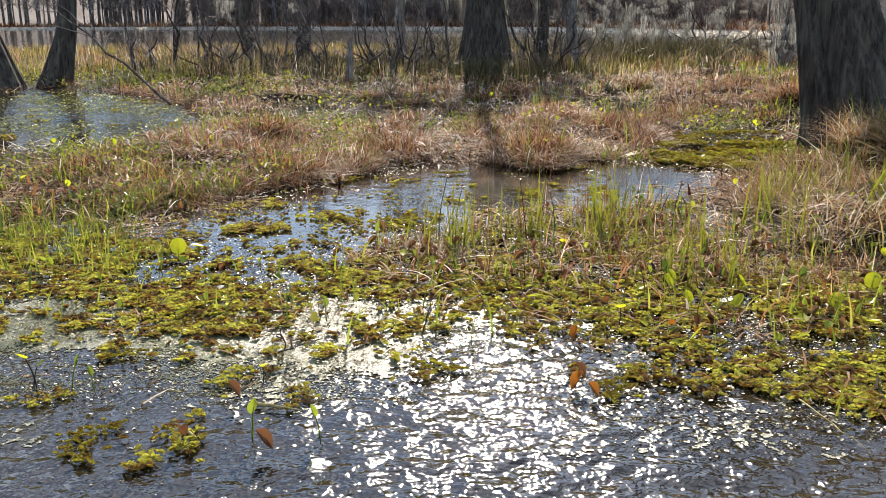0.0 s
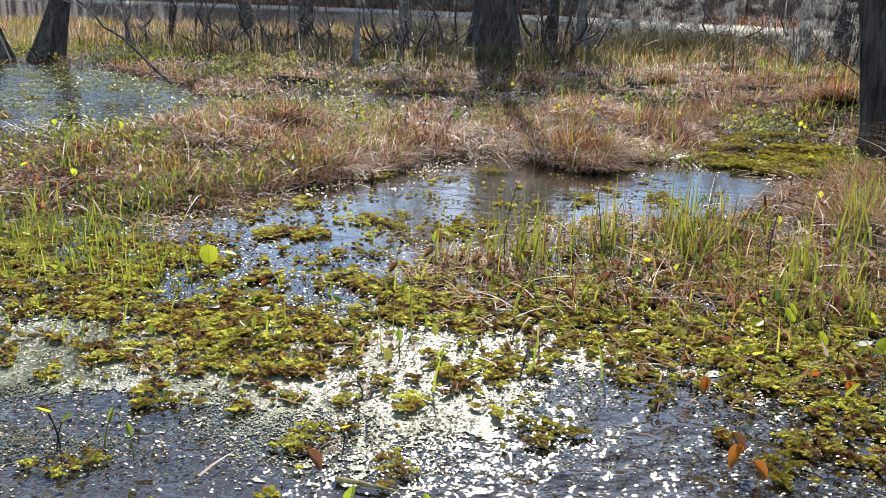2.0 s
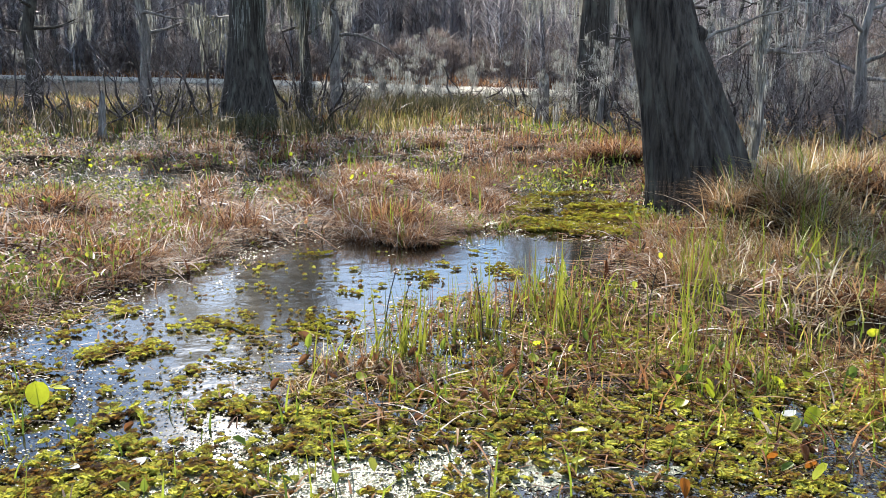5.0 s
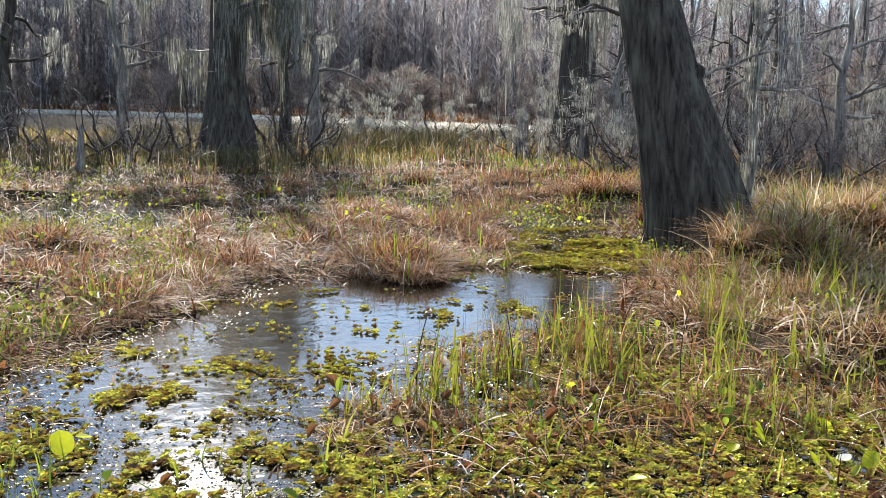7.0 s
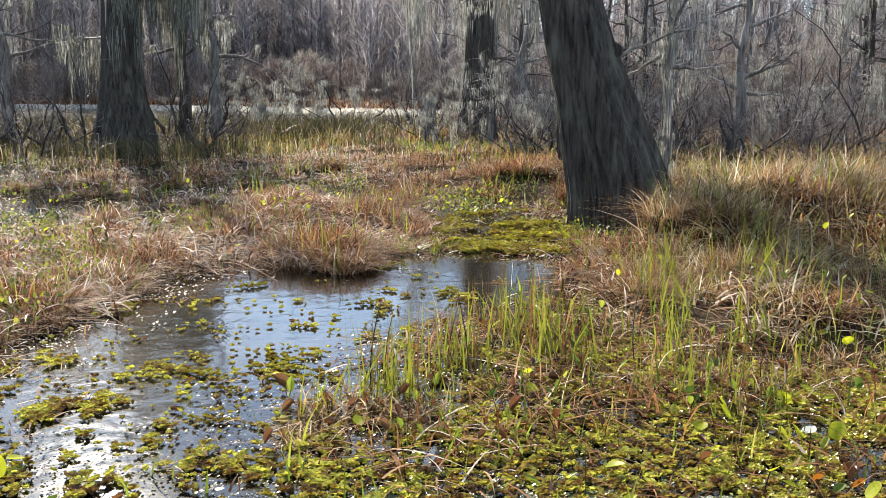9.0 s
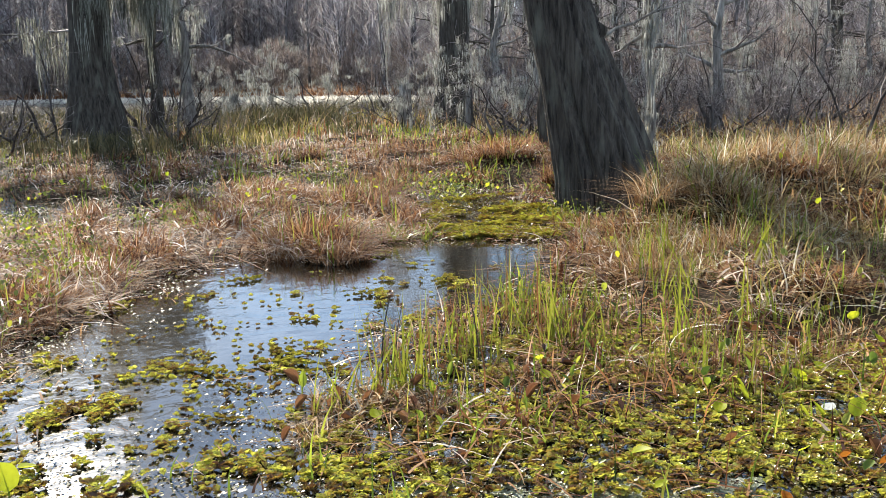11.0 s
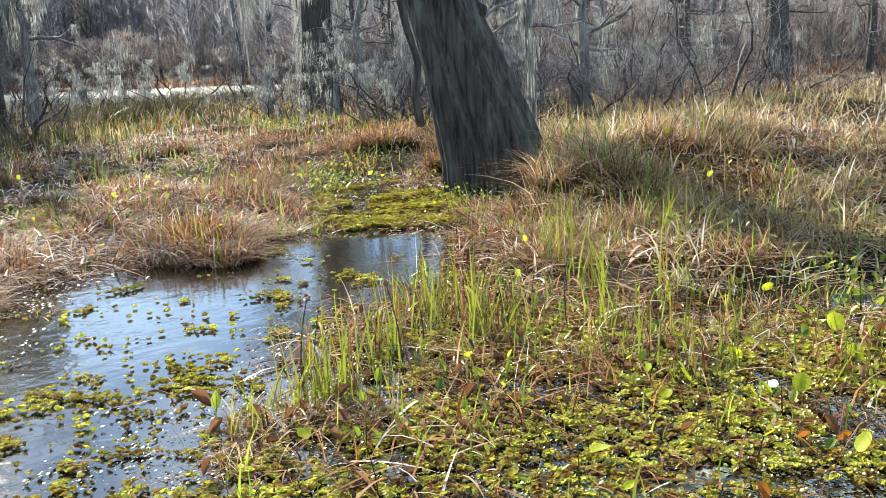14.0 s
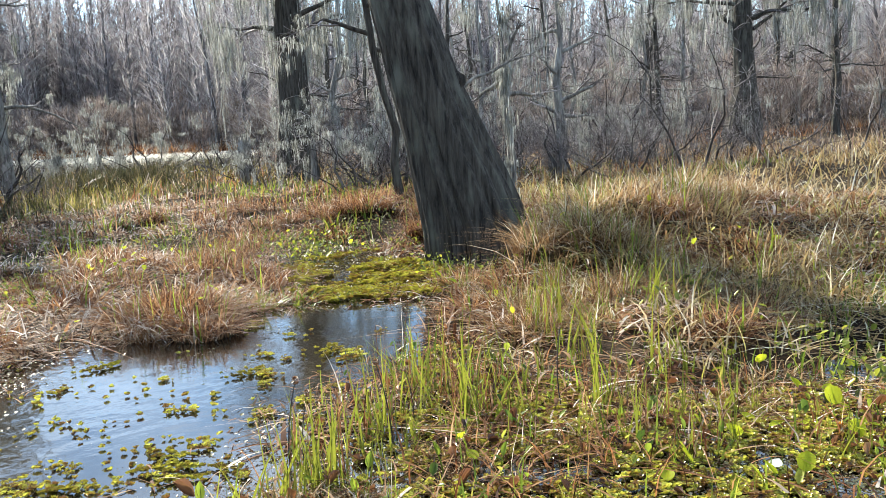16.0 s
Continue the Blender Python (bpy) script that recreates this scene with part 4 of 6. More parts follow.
def limb(rng, start, way, length, r, steps=6, crook=0.25, rise=0.0):
    """A crooked tapering line: points and radii."""
    p, d = np.array(start, float), np.array(way, float) / np.linalg.norm(way)
    pts, rad = [p.copy()], [r]
    for k in range(steps):
        d = d + rng.normal(0, crook, 3) + np.array([0, 0, rise])
        d /= np.linalg.norm(d)
        p = p + d * length / steps
        pts.append(p.copy())
        rad.append(r * (1 - 0.8 * (k + 1) / steps))
    return np.array(pts), np.array(rad)


def grow(rng, start, way, length, r, depth, kids=4, crook=0.22, rise=0.03, spread=0.9, shrink=0.6):
    """A limb with side limbs, as a list of (points, radii, depth)."""
    pts, rad = limb(rng, start, way, length, r, (3, 4, 6, 6)[depth], crook, rise)
    out = [(pts, rad, depth)]
    if depth > 0:
        for _ in range(kids):
            k = rng.randint(2, len(pts))
            d = pts[k] - pts[k - 1]
            d = d / np.linalg.norm(d) + rng.normal(0, spread * 0.6, 3)
            out += grow(rng, pts[k], d, length * shrink * rng.uniform(0.6, 1.1), rad[k] * 0.7, depth - 1, kids, crook, rise, spread, shrink)
    return out


def moss_strands(soup, rng, anchors, count, length, width, sway=0.05):
    """Moss in ragged drapes: thin wisps crowded in a bunch that hangs straight down from a point on a limb and narrows to a tail."""
    a = np.asarray(anchors)
    wisps = 70
    tufts = max(1, count // 34)
    pick = np.repeat(a[rng.randint(0, len(a), tufts)], wisps, 0)
    full = np.repeat(length * rng.gamma(2.2, 0.5, tufts), wisps)
    n = len(pick)
    down = 0.75 * rng.rand(n) ** 1.4
    wide = sway * (1.2 - down) * np.repeat(rng.uniform(0.5, 1.7, tufts), wisps)
    drift = np.repeat(rng.normal(0, 0.05, (tufts, 2)), wisps, 0) * (down * full)[:, None]
    x, y = pick[:, 0] + rng.normal(0, 1, n) * wide + drift[:, 0], pick[:, 1] + rng.normal(0, 1, n) * wide + drift[:, 1]
    blades(soup, rng, x, y, pick[:, 2] - down * full, -rng.uniform(0.25, 0.8, n) * np.maximum(full, 0.2) * 0.6, width * rng.uniform(0.15, 0.5, n), rng.normal(0, 0.10, n), 1.4, droop=0.0, seg=3, twist=1.5)


def trunk_mesh(soup, axis, seed, flutes=9, depth=0.10, sides=72, rings=70, foot=1.2):
    """A fluted trunk along axis rows (z, x, y, r): ridges deepen towards the flared foot."""
    axis = np.array(axis, float)
    zs = np.concatenate([np.linspace(axis[0, 0], 3.5, rings), np.linspace(3.8, axis[-1, 0], 22)])
    cx, cy, r = (np.interp(zs, axis[:, 0], axis[:, k]) for k in (1, 2, 3))
    th = np.arange(sides) * 2 * np.pi / sides
    rnd = np.random.RandomState(seed)
    ph, fr = rnd.uniform(0, 6.28, 5), [flutes - 4, flutes, flutes + 3, flutes * 2 + 1, flutes * 3 + 2]
    am = [0.5, 0.9, 0.6, 0.4, 0.25]
    T, ZZ = np.meshgrid(th, zs)
    warp = 0.25 * np.sin(ZZ * 1.1 + ph[0]) + 0.12 * np.sin(ZZ * 2.7 + ph[1])
    f = sum(a * np.cos(k * (T + warp * (0.3 + 0.2 * i)) + p) for i, (a, k, p) in enumerate(zip(am, fr, ph)))
    fine = vnoise(T * 9.5, ZZ * 0.9, 1.0, seed + 1) + 0.6 * vnoise(T * 25, ZZ * 2.2, 1.0, seed + 2) - 0.8
    cleft = np.abs(np.sin(flutes * 0.5 * T + 1.3 * warp + ph[2])) ** 0.45 - 0.8
    R = r[:, None] * (1 + (depth * (0.25 + 0.75 * np.exp(-ZZ / foot))) * (f * 0.45 + 1.3 * cleft) + 0.035 * fine)
    v = np.stack([cx[:, None] + R * np.cos(T), cy[:, None] + R * np.sin(T), ZZ], -1)
    i = np.arange(v.shape[0] * sides).reshape(-1, sides)
    j = np.roll(i, -1, 1)
    soup.add(v.reshape(-1, 3), np.stack([i[:-1], j[:-1], j[1:], i[1:]], -1).reshape(-1, 4))
    return np.stack([cx, cy, zs], -1), r


def cypress(name, label, axis, seed, top=13.0, limbs=12, first=3.4, moss=260, reach=2.6, mossy=1.0, trunk_label="", strand=0.03, wood=None, flutes=9, cut=0.10, sides=72, rags=None):
    """A bare cypress: fluted trunk, limbs with twigs, and hanging moss. The Empty stands at its foot."""
    rng = np.random.RandomState(seed)
    z0, x0, y0, _ = axis[0]
    last = axis[-1]
    axis = [(z, x - x0, y - y0, r) for z, x, y, r in axis] + [(top, last[1] - x0 + 0.25, last[2] - y0 + 0.2, 0.04)]
    tree = tagged(new(name), label, "tree")
    tree.location = (x0, y0, 0)
    s = Soup()
    mid, rad = trunk_mesh(s, axis, seed, flutes, cut, sides, 70 if sides < 100 else 110)
    part("trunk", s, wood or BARK, tree, trunk_label, True)
    twigs, moss_s, anchors = Soup(), Soup(), []
    for k in range(limbs):
        z = first + (top - first - 0.5) * ((k + 0.3) / limbs) ** 1.7
        c = np.array([np.interp(z, mid[:, 2], mid[:, 0]), np.interp(z, mid[:, 2], mid[:, 1]), z])
        a = k * 2.4 + rng.uniform(-0.5, 0.5)
        l = reach * (1.1 - 0.7 * (z - first) / (top - first)) * rng.uniform(0.7, 1.2)
        b = Soup()
        for pts, rr, d in grow(rng, c, (math.cos(a), math.sin(a), 0.25), l, 0.03 + 0.3 * np.interp(z, mid[:, 2], rad) * 0.6, 2, 4, 0.18, 0.0):
            if d == 2:
                tube(b, pts, rr, 6)
            else:
                tube(twigs, pts, np.maximum(rr, 0.004), 4)
            anchors += list(pts[1:])
        part("limb", b, wood or BARK, tree, smooth=True)
    part("crown", twigs, TWIG, tree, kind="stuff")
    if moss:
        moss_strands(moss_s, rng, [p for p in anchors if p[2] < min(5.8, 0.8 * top)], int(moss * 5), 0.30 * mossy, strand, 0.07)
        part("hanging_moss", moss_s, rags or MOSS, tree, "grey hanging moss in long strands", kind="stuff")
    return tree


BIG = [(-0.3, 3.98, 9.40, 0.54), (0.0, 3.975, 9.41, 0.515), (0.3, 3.955, 9.43, 0.495), (0.6, 3.895, 9.48, 0.465), (0.85, 3.845, 9.52, 0.44), (1.2, 3.755, 9.57, 0.39), (1.7, 3.615, 9.65, 0.335), (2.1, 3.525, 9.70, 0.305), (2.5, 3.44, 9.76, 0.28), (4.0, 3.2, 9.95, 0.25), (7.0, 3.0, 10.2, 0.19)]
big_tree = cypress("bald_cypress", "large leaning grey cypress trunk with fluted flared foot", BIG, 3, 13, 9, 4.2, 200, 3.0, flutes=9, cut=0.21, sides=160)
stub, spray = Soup(), Soup()
tube(stub, [(-0.28, 0.2, 1.55), (-0.18, 0.12, 1.68), (-0.10, 0.06, 1.76), (-0.08, 0.04, 1.80)], [0.14, 0.11, 0.085, 0.05], 10)
part("broken_stub", stub, BARK, big_tree, "broken limb stub", True)
tube(spray, [(-0.1, 0.05, 1.66), (0.02, -0.02, 1.76), (0.16, -0.1, 1.80), (0.34, -0.18, 1.90), (0.52, -0.26, 1.95), (0.68, -0.32, 2.03), (0.82, -0.36, 2.04)], [0.020, 0.017, 0.015, 0.012, 0.009, 0.006, 0.003], 6)
tube(spray, [(0.34, -0.18, 1.90), (0.44, -0.22, 1.98), (0.52, -0.24, 2.10)], [0.008, 0.005, 0.002], 5)
tube(spray, [(0.52, -0.26, 1.95), (0.62, -0.30, 1.91), (0.74, -0.36, 1.93)], [0.006, 0.004, 0.002], 5)
part("dead_spray", spray, GREYBARK, big_tree, "pale bare dead twig", True)
CENTRE = [(-0.3, 0.25, 22.5, 0.85), (0.6, 0.25, 22.5, 0.62), (1.2, 0.25, 22.5, 0.50), (1.9, 0.25, 22.5, 0.41), (2.6, 0.25, 22.5, 0.36), (3.6, 0.25, 22.5, 0.31), (4.4, 0.25, 22.5, 0.26), (5.2, 0.3, 22.5, 0.12), (7, 0.4, 22.5, 0.07)]
cypress("bald_cypress", "dark cypress with flared foot draped in hanging moss", CENTRE, 13, 9, 16, 3.1, 2000, 1.9, 2.2, strand=0.04, rags=SHADEMOSS)
MIDR = [(-0.3, 7.95, 21, 0.6), (0.6, 7.97, 21, 0.45), (1.2, 8.0, 21, 0.40), (2.0, 8.03, 21, 0.34), (3.0, 8.05, 21, 0.31), (4.2, 8.0, 21, 0.29), (8, 8.0, 21, 0.2)]
cypress("bald_cypress", "grey cypress behind brush with pale moss curtains", MIDR, 23, 10, 16, 3.5, 1100, 1.7, 2.7, strand=0.035)
RIGHT = [(-0.3, 23.2, 19.9, 0.75), (0.4, 23.2, 19.9, 0.64), (1.0, 23.25, 19.85, 0.52), (1.9, 23.25, 19.8, 0.35), (3.5, 23.2, 19.85, 0.29), (4.6, 23.2, 19.85, 0.27), (8, 23.1, 20, 0.2)]
cypress("bald_cypress", "distant cypress with swollen foot and pale moss", RIGHT, 33, 10, 14, 3.6, 1200, 2.4, 2.5, strand=0.04)
LEFT1 = [(-0.3, -8.55, 18.4, 0.42), (0.05, -8.5, 18.4, 0.34), (0.4, -8.4, 18.45, 0.28), (1.06, -8.23, 18.54, 0.20), (1.72, -8.14, 18.58, 0.165), (4, -8.0, 18.6, 0.14), (7, -7.9, 18.7, 0.11)]
cypress("bald_cypress", "slender dark cypress standing in the side pool", LEFT1, 43, 11, 9, 3.8, 200, 2.0, rags=SHADEMOSS)
LEFT2 = [(-0.3, -9.55, 18.2, 0.52), (0.05, -9.55, 18.2, 0.44), (0.4, -9.6, 18.2, 0.35), (1.06, -9.75, 18.25, 0.26), (1.8, -9.85, 18.3, 0.22), (4, -10.0, 18.4, 0.18), (7, -10.0, 18.5, 0.14)]
cypress("bald_cypress", "dark cypress leaning over the side pool", LEFT2, 53, 11, 9, 3.8, 200, 2.0, rags=SHADEMOSS)

GREYTRUNK = [(-0.3, 9.72, 14.28, 0.2), (0.4, 9.72, 14.28, 0.15), (0.9, 9.80, 14.26, 0.115), (1.4, 9.76, 14.24, 0.095), (2.0, 9.70, 14.22, 0.07), (2.6, 9.80, 14.19, 0.05), (3.3, 9.72, 14.15, 0.035)]
cypress("young_cypress", "young grey cypress trunk wrapped in moss", GREYTRUNK, 63, 4.6, 9, 1.3, 90, 0.9, 1.0, wood=GREYBARK, strand=0.02)
DARKSTEM = [(-0.3, 5.72, 13.3, 0.09), (0.3, 5.66, 13.31, 0.065), (0.8, 5.60, 13.32, 0.058), (1.3, 5.66, 13.31, 0.055), (1.8, 5.52, 13.35, 0.052), (2.4, 5.42, 13.4, 0.05), (4, 5.3, 13.5, 0.04)]
cypress("young_cypress", "dark slender young cypress behind the great trunk", DARKSTEM, 73, 7, 7, 2.4, 260, 1.5)


DRAPED = [(-0.2, 5.05, 10.15, 0.05), (0.4, 5.04, 10.15, 0.035), (0.9, 5.08, 10.12, 0.03), (1.4, 5.03, 10.16, 0.025), (2.0, 5.07, 10.2, 0.02), (2.8, 5.0, 10.2, 0.015)]
draped = cypress("young_cypress", "slim dead stem wrapped in pale grey moss beside the cypress", DRAPED, 83, 3.6, 5, 1.6, 60, 0.5, 1.0, wood=GREYBARK, sides=16, strand=0.02)
wrap = Soup()
moss_strands(wrap, np.random.RandomState(84), [(0.02 * math.sin(9 * z), 0.02 * math.cos(7 * z), z) for z in np.linspace(0.5, 2.6, 22)], 900, 0.30, 0.022, 0.05)
part("moss_wrap", wrap, MOSS, draped, "pale grey moss clinging to the stem", kind="stuff")

for k, (px, py, r, lean) in enumerate(((-4.6, 24.4, 0.16, 0.25), (-2.1, 26.0, 0.13, -0.2), (1.7, 24.0, 0.13, 0.15), (2.5, 24.2, 0.12, -0.1), (-6.6, 26.5, 0.17, -0.3), (11.6, 25.5, 0.12, 0.3))):
    slim = [(-0.3, px, py, 1.9 * r), (0.4, px, py, 1.3 * r), (1.3, px + 0.3 * lean, py, r), (2.2, px - 0.1 * lean, py + 0.1, 0.85 * r), (3.4, px + lean, py, 0.7 * r), (5.5, px + 1.3 * lean, py, 0.5 * r)]
    cypress("young_cypress", "slender crooked cypress hung with grey moss", slim, 111 + k, 8, 9, 2.2, 110, 1.4, 1.4, wood=GREYBARK if k % 2 else BARK, strand=0.045)


slim_tree = tagged(cypress("young_cypress", "thin dark cypress pole in the winter thicket", [(-0.3, 12.0, 29.0, 0.2), (0.5, 12.0, 29.0, 0.13), (2.0, 12.1, 29.0, 0.10), (4.0, 11.95, 29.0, 0.085), (6.0, 12.1, 29.1, 0.06)], 131, 8.5, 9, 2.5, 40, 1.3, 1.1, strand=0.03), group="thin poles")
crook_tree = tagged(cypress("young_cypress", "thin crooked pale pole hung with moss", [(-0.3, 16.0, 24.0, 0.17), (0.5, 16.05, 24.0, 0.11), (1.6, 15.85, 24.0, 0.085), (2.8, 16.1, 24.1, 0.07), (4.5, 15.9, 24.0, 0.05)], 132, 7, 9, 1.8, 60, 1.2, 1.1, wood=GREYBARK, strand=0.03), group="thin poles")
rt = np.random.RandomState(61)
for k in range(34):
    a, d = radians(rt.uniform(26, 60)), rt.uniform(32, 52)
    px, py = d * math.sin(a) - 1, 2 + d * math.cos(a)
    if float(wet(np.array([px]), np.array([py]))[0]) < -0.5 and math.hypot(px - 23.2, py - 19.9) > 3:
        c = copy_thing((slim_tree, slim_tree, crook_tree)[k % 3], Matrix.Translation((px, py, 0)) @ Matrix.Rotation(rt.uniform(0, 6.28), 4, "Z"))
        c.scale = (1, 1, rt.uniform(0.75, 1.1))


def stump(x, y, h, r, seed):
    """A weathered snag with a broken top."""
    s = Soup()
    th, zs = np.arange(16) * np.pi / 8, np.array([-0.2, 0.0, 0.15, 0.45, 0.75, 0.95, 1.0]) * h
    rr = r * np.array([1.5, 1.3, 1.1, 0.95, 0.85, 0.7, 0.3])
    T, ZZ = np.meshgrid(th, zs)
    R = rr[:, None] * (1 + 0.15 * np.cos(3 * T + seed) + 0.12 * np.cos(5 * T + 2 * seed))
    top = 0.12 * h * np.cos(2 * T + seed) * (ZZ / h > 0.9)
    i = np.arange(T.size).reshape(T.shape)
    j = np.roll(i, -1, 1)
    s.add(np.stack([R * np.cos(T) + 0.05 * ZZ, R * np.sin(T), ZZ + top], -1).reshape(-1, 3), np.stack([i[:-1], j[:-1], j[1:], i[1:]], -1).reshape(-1, 4))
    ob = part("stump", s, GREYBARK, smooth=True)
    ob.location = (x, y, float(ground_z(np.array([x]), np.array([y]))[0]))
    return tagged(ob, "weathered grey cypress snag among brush", "stump", "grey snags")


for sx, sy, sh, sr in ((8.2, 24.6, 1.15, 0.14), (7.4, 19.2, 0.95, 0.06), (7.46, 22.75, 1.1, 0.15), (-2.6, 19.4, 0.75, 0.07)):
    stump(sx, sy, sh, sr, sx)


# ---------------------------------------------------------------- far woods
def woods(name, label, rng, places, height, twigs_each, moss_each, thick, twig_material=None):
    """Many bare trees as one mass: trunks, upswept twigs, and rags of moss."""
    stems, twig_s, moss_s = Soup(), Soup(), Soup()
    tx, ty, tz, th, tw = [], [], [], [], []
    mx, my, mz = [], [], []
    for px, py in places:
        h = height * rng.uniform(0.6, 1.1) * (math.hypot(px, py) / 100 if height > 10 else 1)
        z = float(ground_z(np.array([px]), np.array([py]))[0])
        lean = rng.normal(0, 0.05, 2) * h
        zs = np.array([-0.1, 0.06, 0.3, 0.65, 1.0]) * h
        pts = np.stack([px + lean[0] * (zs / h) ** 2, py + lean[1] * (zs / h) ** 2, z + zs], -1)
        tube(stems, pts, thick * rng.uniform(0.5, 1.3) * np.array([1.7, 1.0, 0.75, 0.5, 0.08]), 6)
        s = rng.uniform(0.12, 1, twigs_each)
        tx.append(px + lean[0] * s * s + rng.normal(0, 0.25, twigs_each))
        ty.append(py + lean[1] * s * s + rng.normal(0, 0.25, twigs_each))
        tz.append(z + s * h)
        th.append(rng.uniform(0.3, 1.1, twigs_each) * (0.35 + 0.8 * np.sin(np.pi * np.clip(s, 0, 1)) ** 0.7) * 1.5)
        k = rng.uniform(0.25, 0.9, moss_each)
        mx.append(px + rng.normal(0, 1.0, moss_each))
        my.append(py + rng.normal(0, 1.0, moss_each))
        mz.append(z + k * h)
    tx, ty, tz, th = (np.concatenate(a) for a in (tx, ty, tz, th))
    d = np.hypot(tx, ty - 2)
    blades(twig_s, rng, tx, ty, tz, th, 0.0009 * d * rng.uniform(0.6, 1.6, len(tx)), rng.gamma(2.0, 0.6, len(tx)), 1.1, droop=0.08, seg=2)
    part_of = tagged(new(name), label, "woods", kind="stuff")
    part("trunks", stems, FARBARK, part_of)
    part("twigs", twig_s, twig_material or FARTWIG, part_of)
    if moss_each:
        mx, my, mz = (np.concatenate(a) for a in (mx, my, mz))
        d = np.hypot(mx, my - 2)
        blades(moss_s, rng, mx, my, mz, -rng.uniform(0.3, 1.0, len(mx)), 0.0010 * d * rng.uniform(0.5, 1.6, len(mx)), rng.normal(0, 0.08, len(mx)), 1.2, droop=0, seg=3, twist=1.5)
        part("hanging_moss", moss_s, FARMOSS, part_of)
    return part_of


# far trunks lighter than BARK, with haze mixed into their tones
FARBARK = bark("hazy_far_bark", (0.05, 0.045, 0.044), (0.12, 0.11, 0.108), (0.30, 0.29, 0.28), 0.2, 4, 0.2)
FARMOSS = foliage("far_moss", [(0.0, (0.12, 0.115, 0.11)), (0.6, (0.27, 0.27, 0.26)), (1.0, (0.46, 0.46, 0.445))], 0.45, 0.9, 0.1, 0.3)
rng = np.random.RandomState(77)


def dry_places(n, lo, hi, a0, a1):
    """Places on dry land in a fan round the marsh: distance lo to hi, bearing a0 to a1 degrees from +y towards +x."""
    a, d = np.radians(rng.uniform(a0, a1, n * 3)), np.sqrt(rng.uniform(lo * lo, hi * hi, n * 3))
    x, y = d * np.sin(a), 2 + d * np.cos(a)
    ok = sdist(LAKE, x, y) < -1.0
    return list(zip(x[ok][:n], y[ok][:n]))


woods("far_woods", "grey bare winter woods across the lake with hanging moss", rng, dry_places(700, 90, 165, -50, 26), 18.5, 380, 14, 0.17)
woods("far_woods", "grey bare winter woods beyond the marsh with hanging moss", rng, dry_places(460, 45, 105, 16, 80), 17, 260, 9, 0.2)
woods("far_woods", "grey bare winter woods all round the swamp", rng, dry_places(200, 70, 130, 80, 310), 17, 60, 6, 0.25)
woods("brushwood", "low tangled grey-brown brush on the far shore", rng, dry_places(420, 36, 75, 18, 75), 3.2, 120, 0, 0.03, FARBRUSH)
woods("brushwood", "low tangled grey-brown brush along the lake shore", rng, dry_places(620, 70, 135, -50, 24), 4.5, 150, 0, 0.03, FARBRUSH)

shore = Soup()
t = rng.uniform(0, 1, 16000)
sx, sy = np.interp(t, [0, 0.2, 0.4, 0.6, 0.8, 1], [-90, -40, -12, 6, 14, 22]), np.interp(t, [0, 0.2, 0.4, 0.6, 0.8, 1], [135, 125, 112, 95, 75, 56])
back = rng.gamma(1.5, 2.0, len(t))
sx, sy = sx + 0.45 * back + rng.normal(0, 0.4, len(t)), sy + 0.9 * back
blades(shore, rng, sx, sy, 0 * sx, rng.uniform(0.4, 1.5, len(t)), 0.0011 * np.hypot(sx, sy), rng.gamma(2, 0.3, len(t)), seg=2)
tagged(part("shore_grass", shore, STRAW), "russet reeds along the far shore", "grass", kind="stuff")
# near-white blades imitate the line of sun glitter along the lake's far edge
GLINTLINE = foliage("white_glint_line", [(0.0, (0.66, 0.62, 0.52)), (1.0, (0.86, 0.83, 0.75))], 0.6, 0.8)
rim = Soup()
t = rng.uniform(0, 1, 60000)
sx, sy = np.interp(t, [0, 0.2, 0.4, 0.6, 0.8, 1], [-90, -40, -12, 6, 14, 22]), np.interp(t, [0, 0.2, 0.4, 0.6, 0.8, 1], [133, 123, 110, 93, 73.5, 55])
blades(rim, rng, sx + rng.normal(0, 0.5, len(t)), sy + rng.normal(0, 0.8, len(t)), 0 * sx, rng.uniform(0.22, 0.5, len(t)), 0.0022 * np.hypot(sx, sy), rng.gamma(2, 0.5, len(t)), seg=2)
tagged(part("shore_glint", rim, GLINTLINE), "pale blades standing in for the white glitter line at the water's far edge", "grass", kind="stuff")

ridge = Soup()
a = np.radians(np.arange(0, 361, 0.25))
top = 13.5 + 3 * vnoise(a * 20, a * 0, 1, 5) + 5 * vnoise(a * 115, a * 0, 1, 6)
top[-1] = top[0]
ring = np.stack([np.sin(a) * 190, np.cos(a) * 190], -1)
v = np.concatenate([np.c_[ring, np.full(len(a), -1)], np.c_[ring, top]])
k = np.arange(len(a) - 1)
ridge.add(v, np.stack([k, k + 1, k + 1 + len(a), k + len(a)], -1))
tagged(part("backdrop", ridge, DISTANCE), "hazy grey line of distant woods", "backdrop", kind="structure")


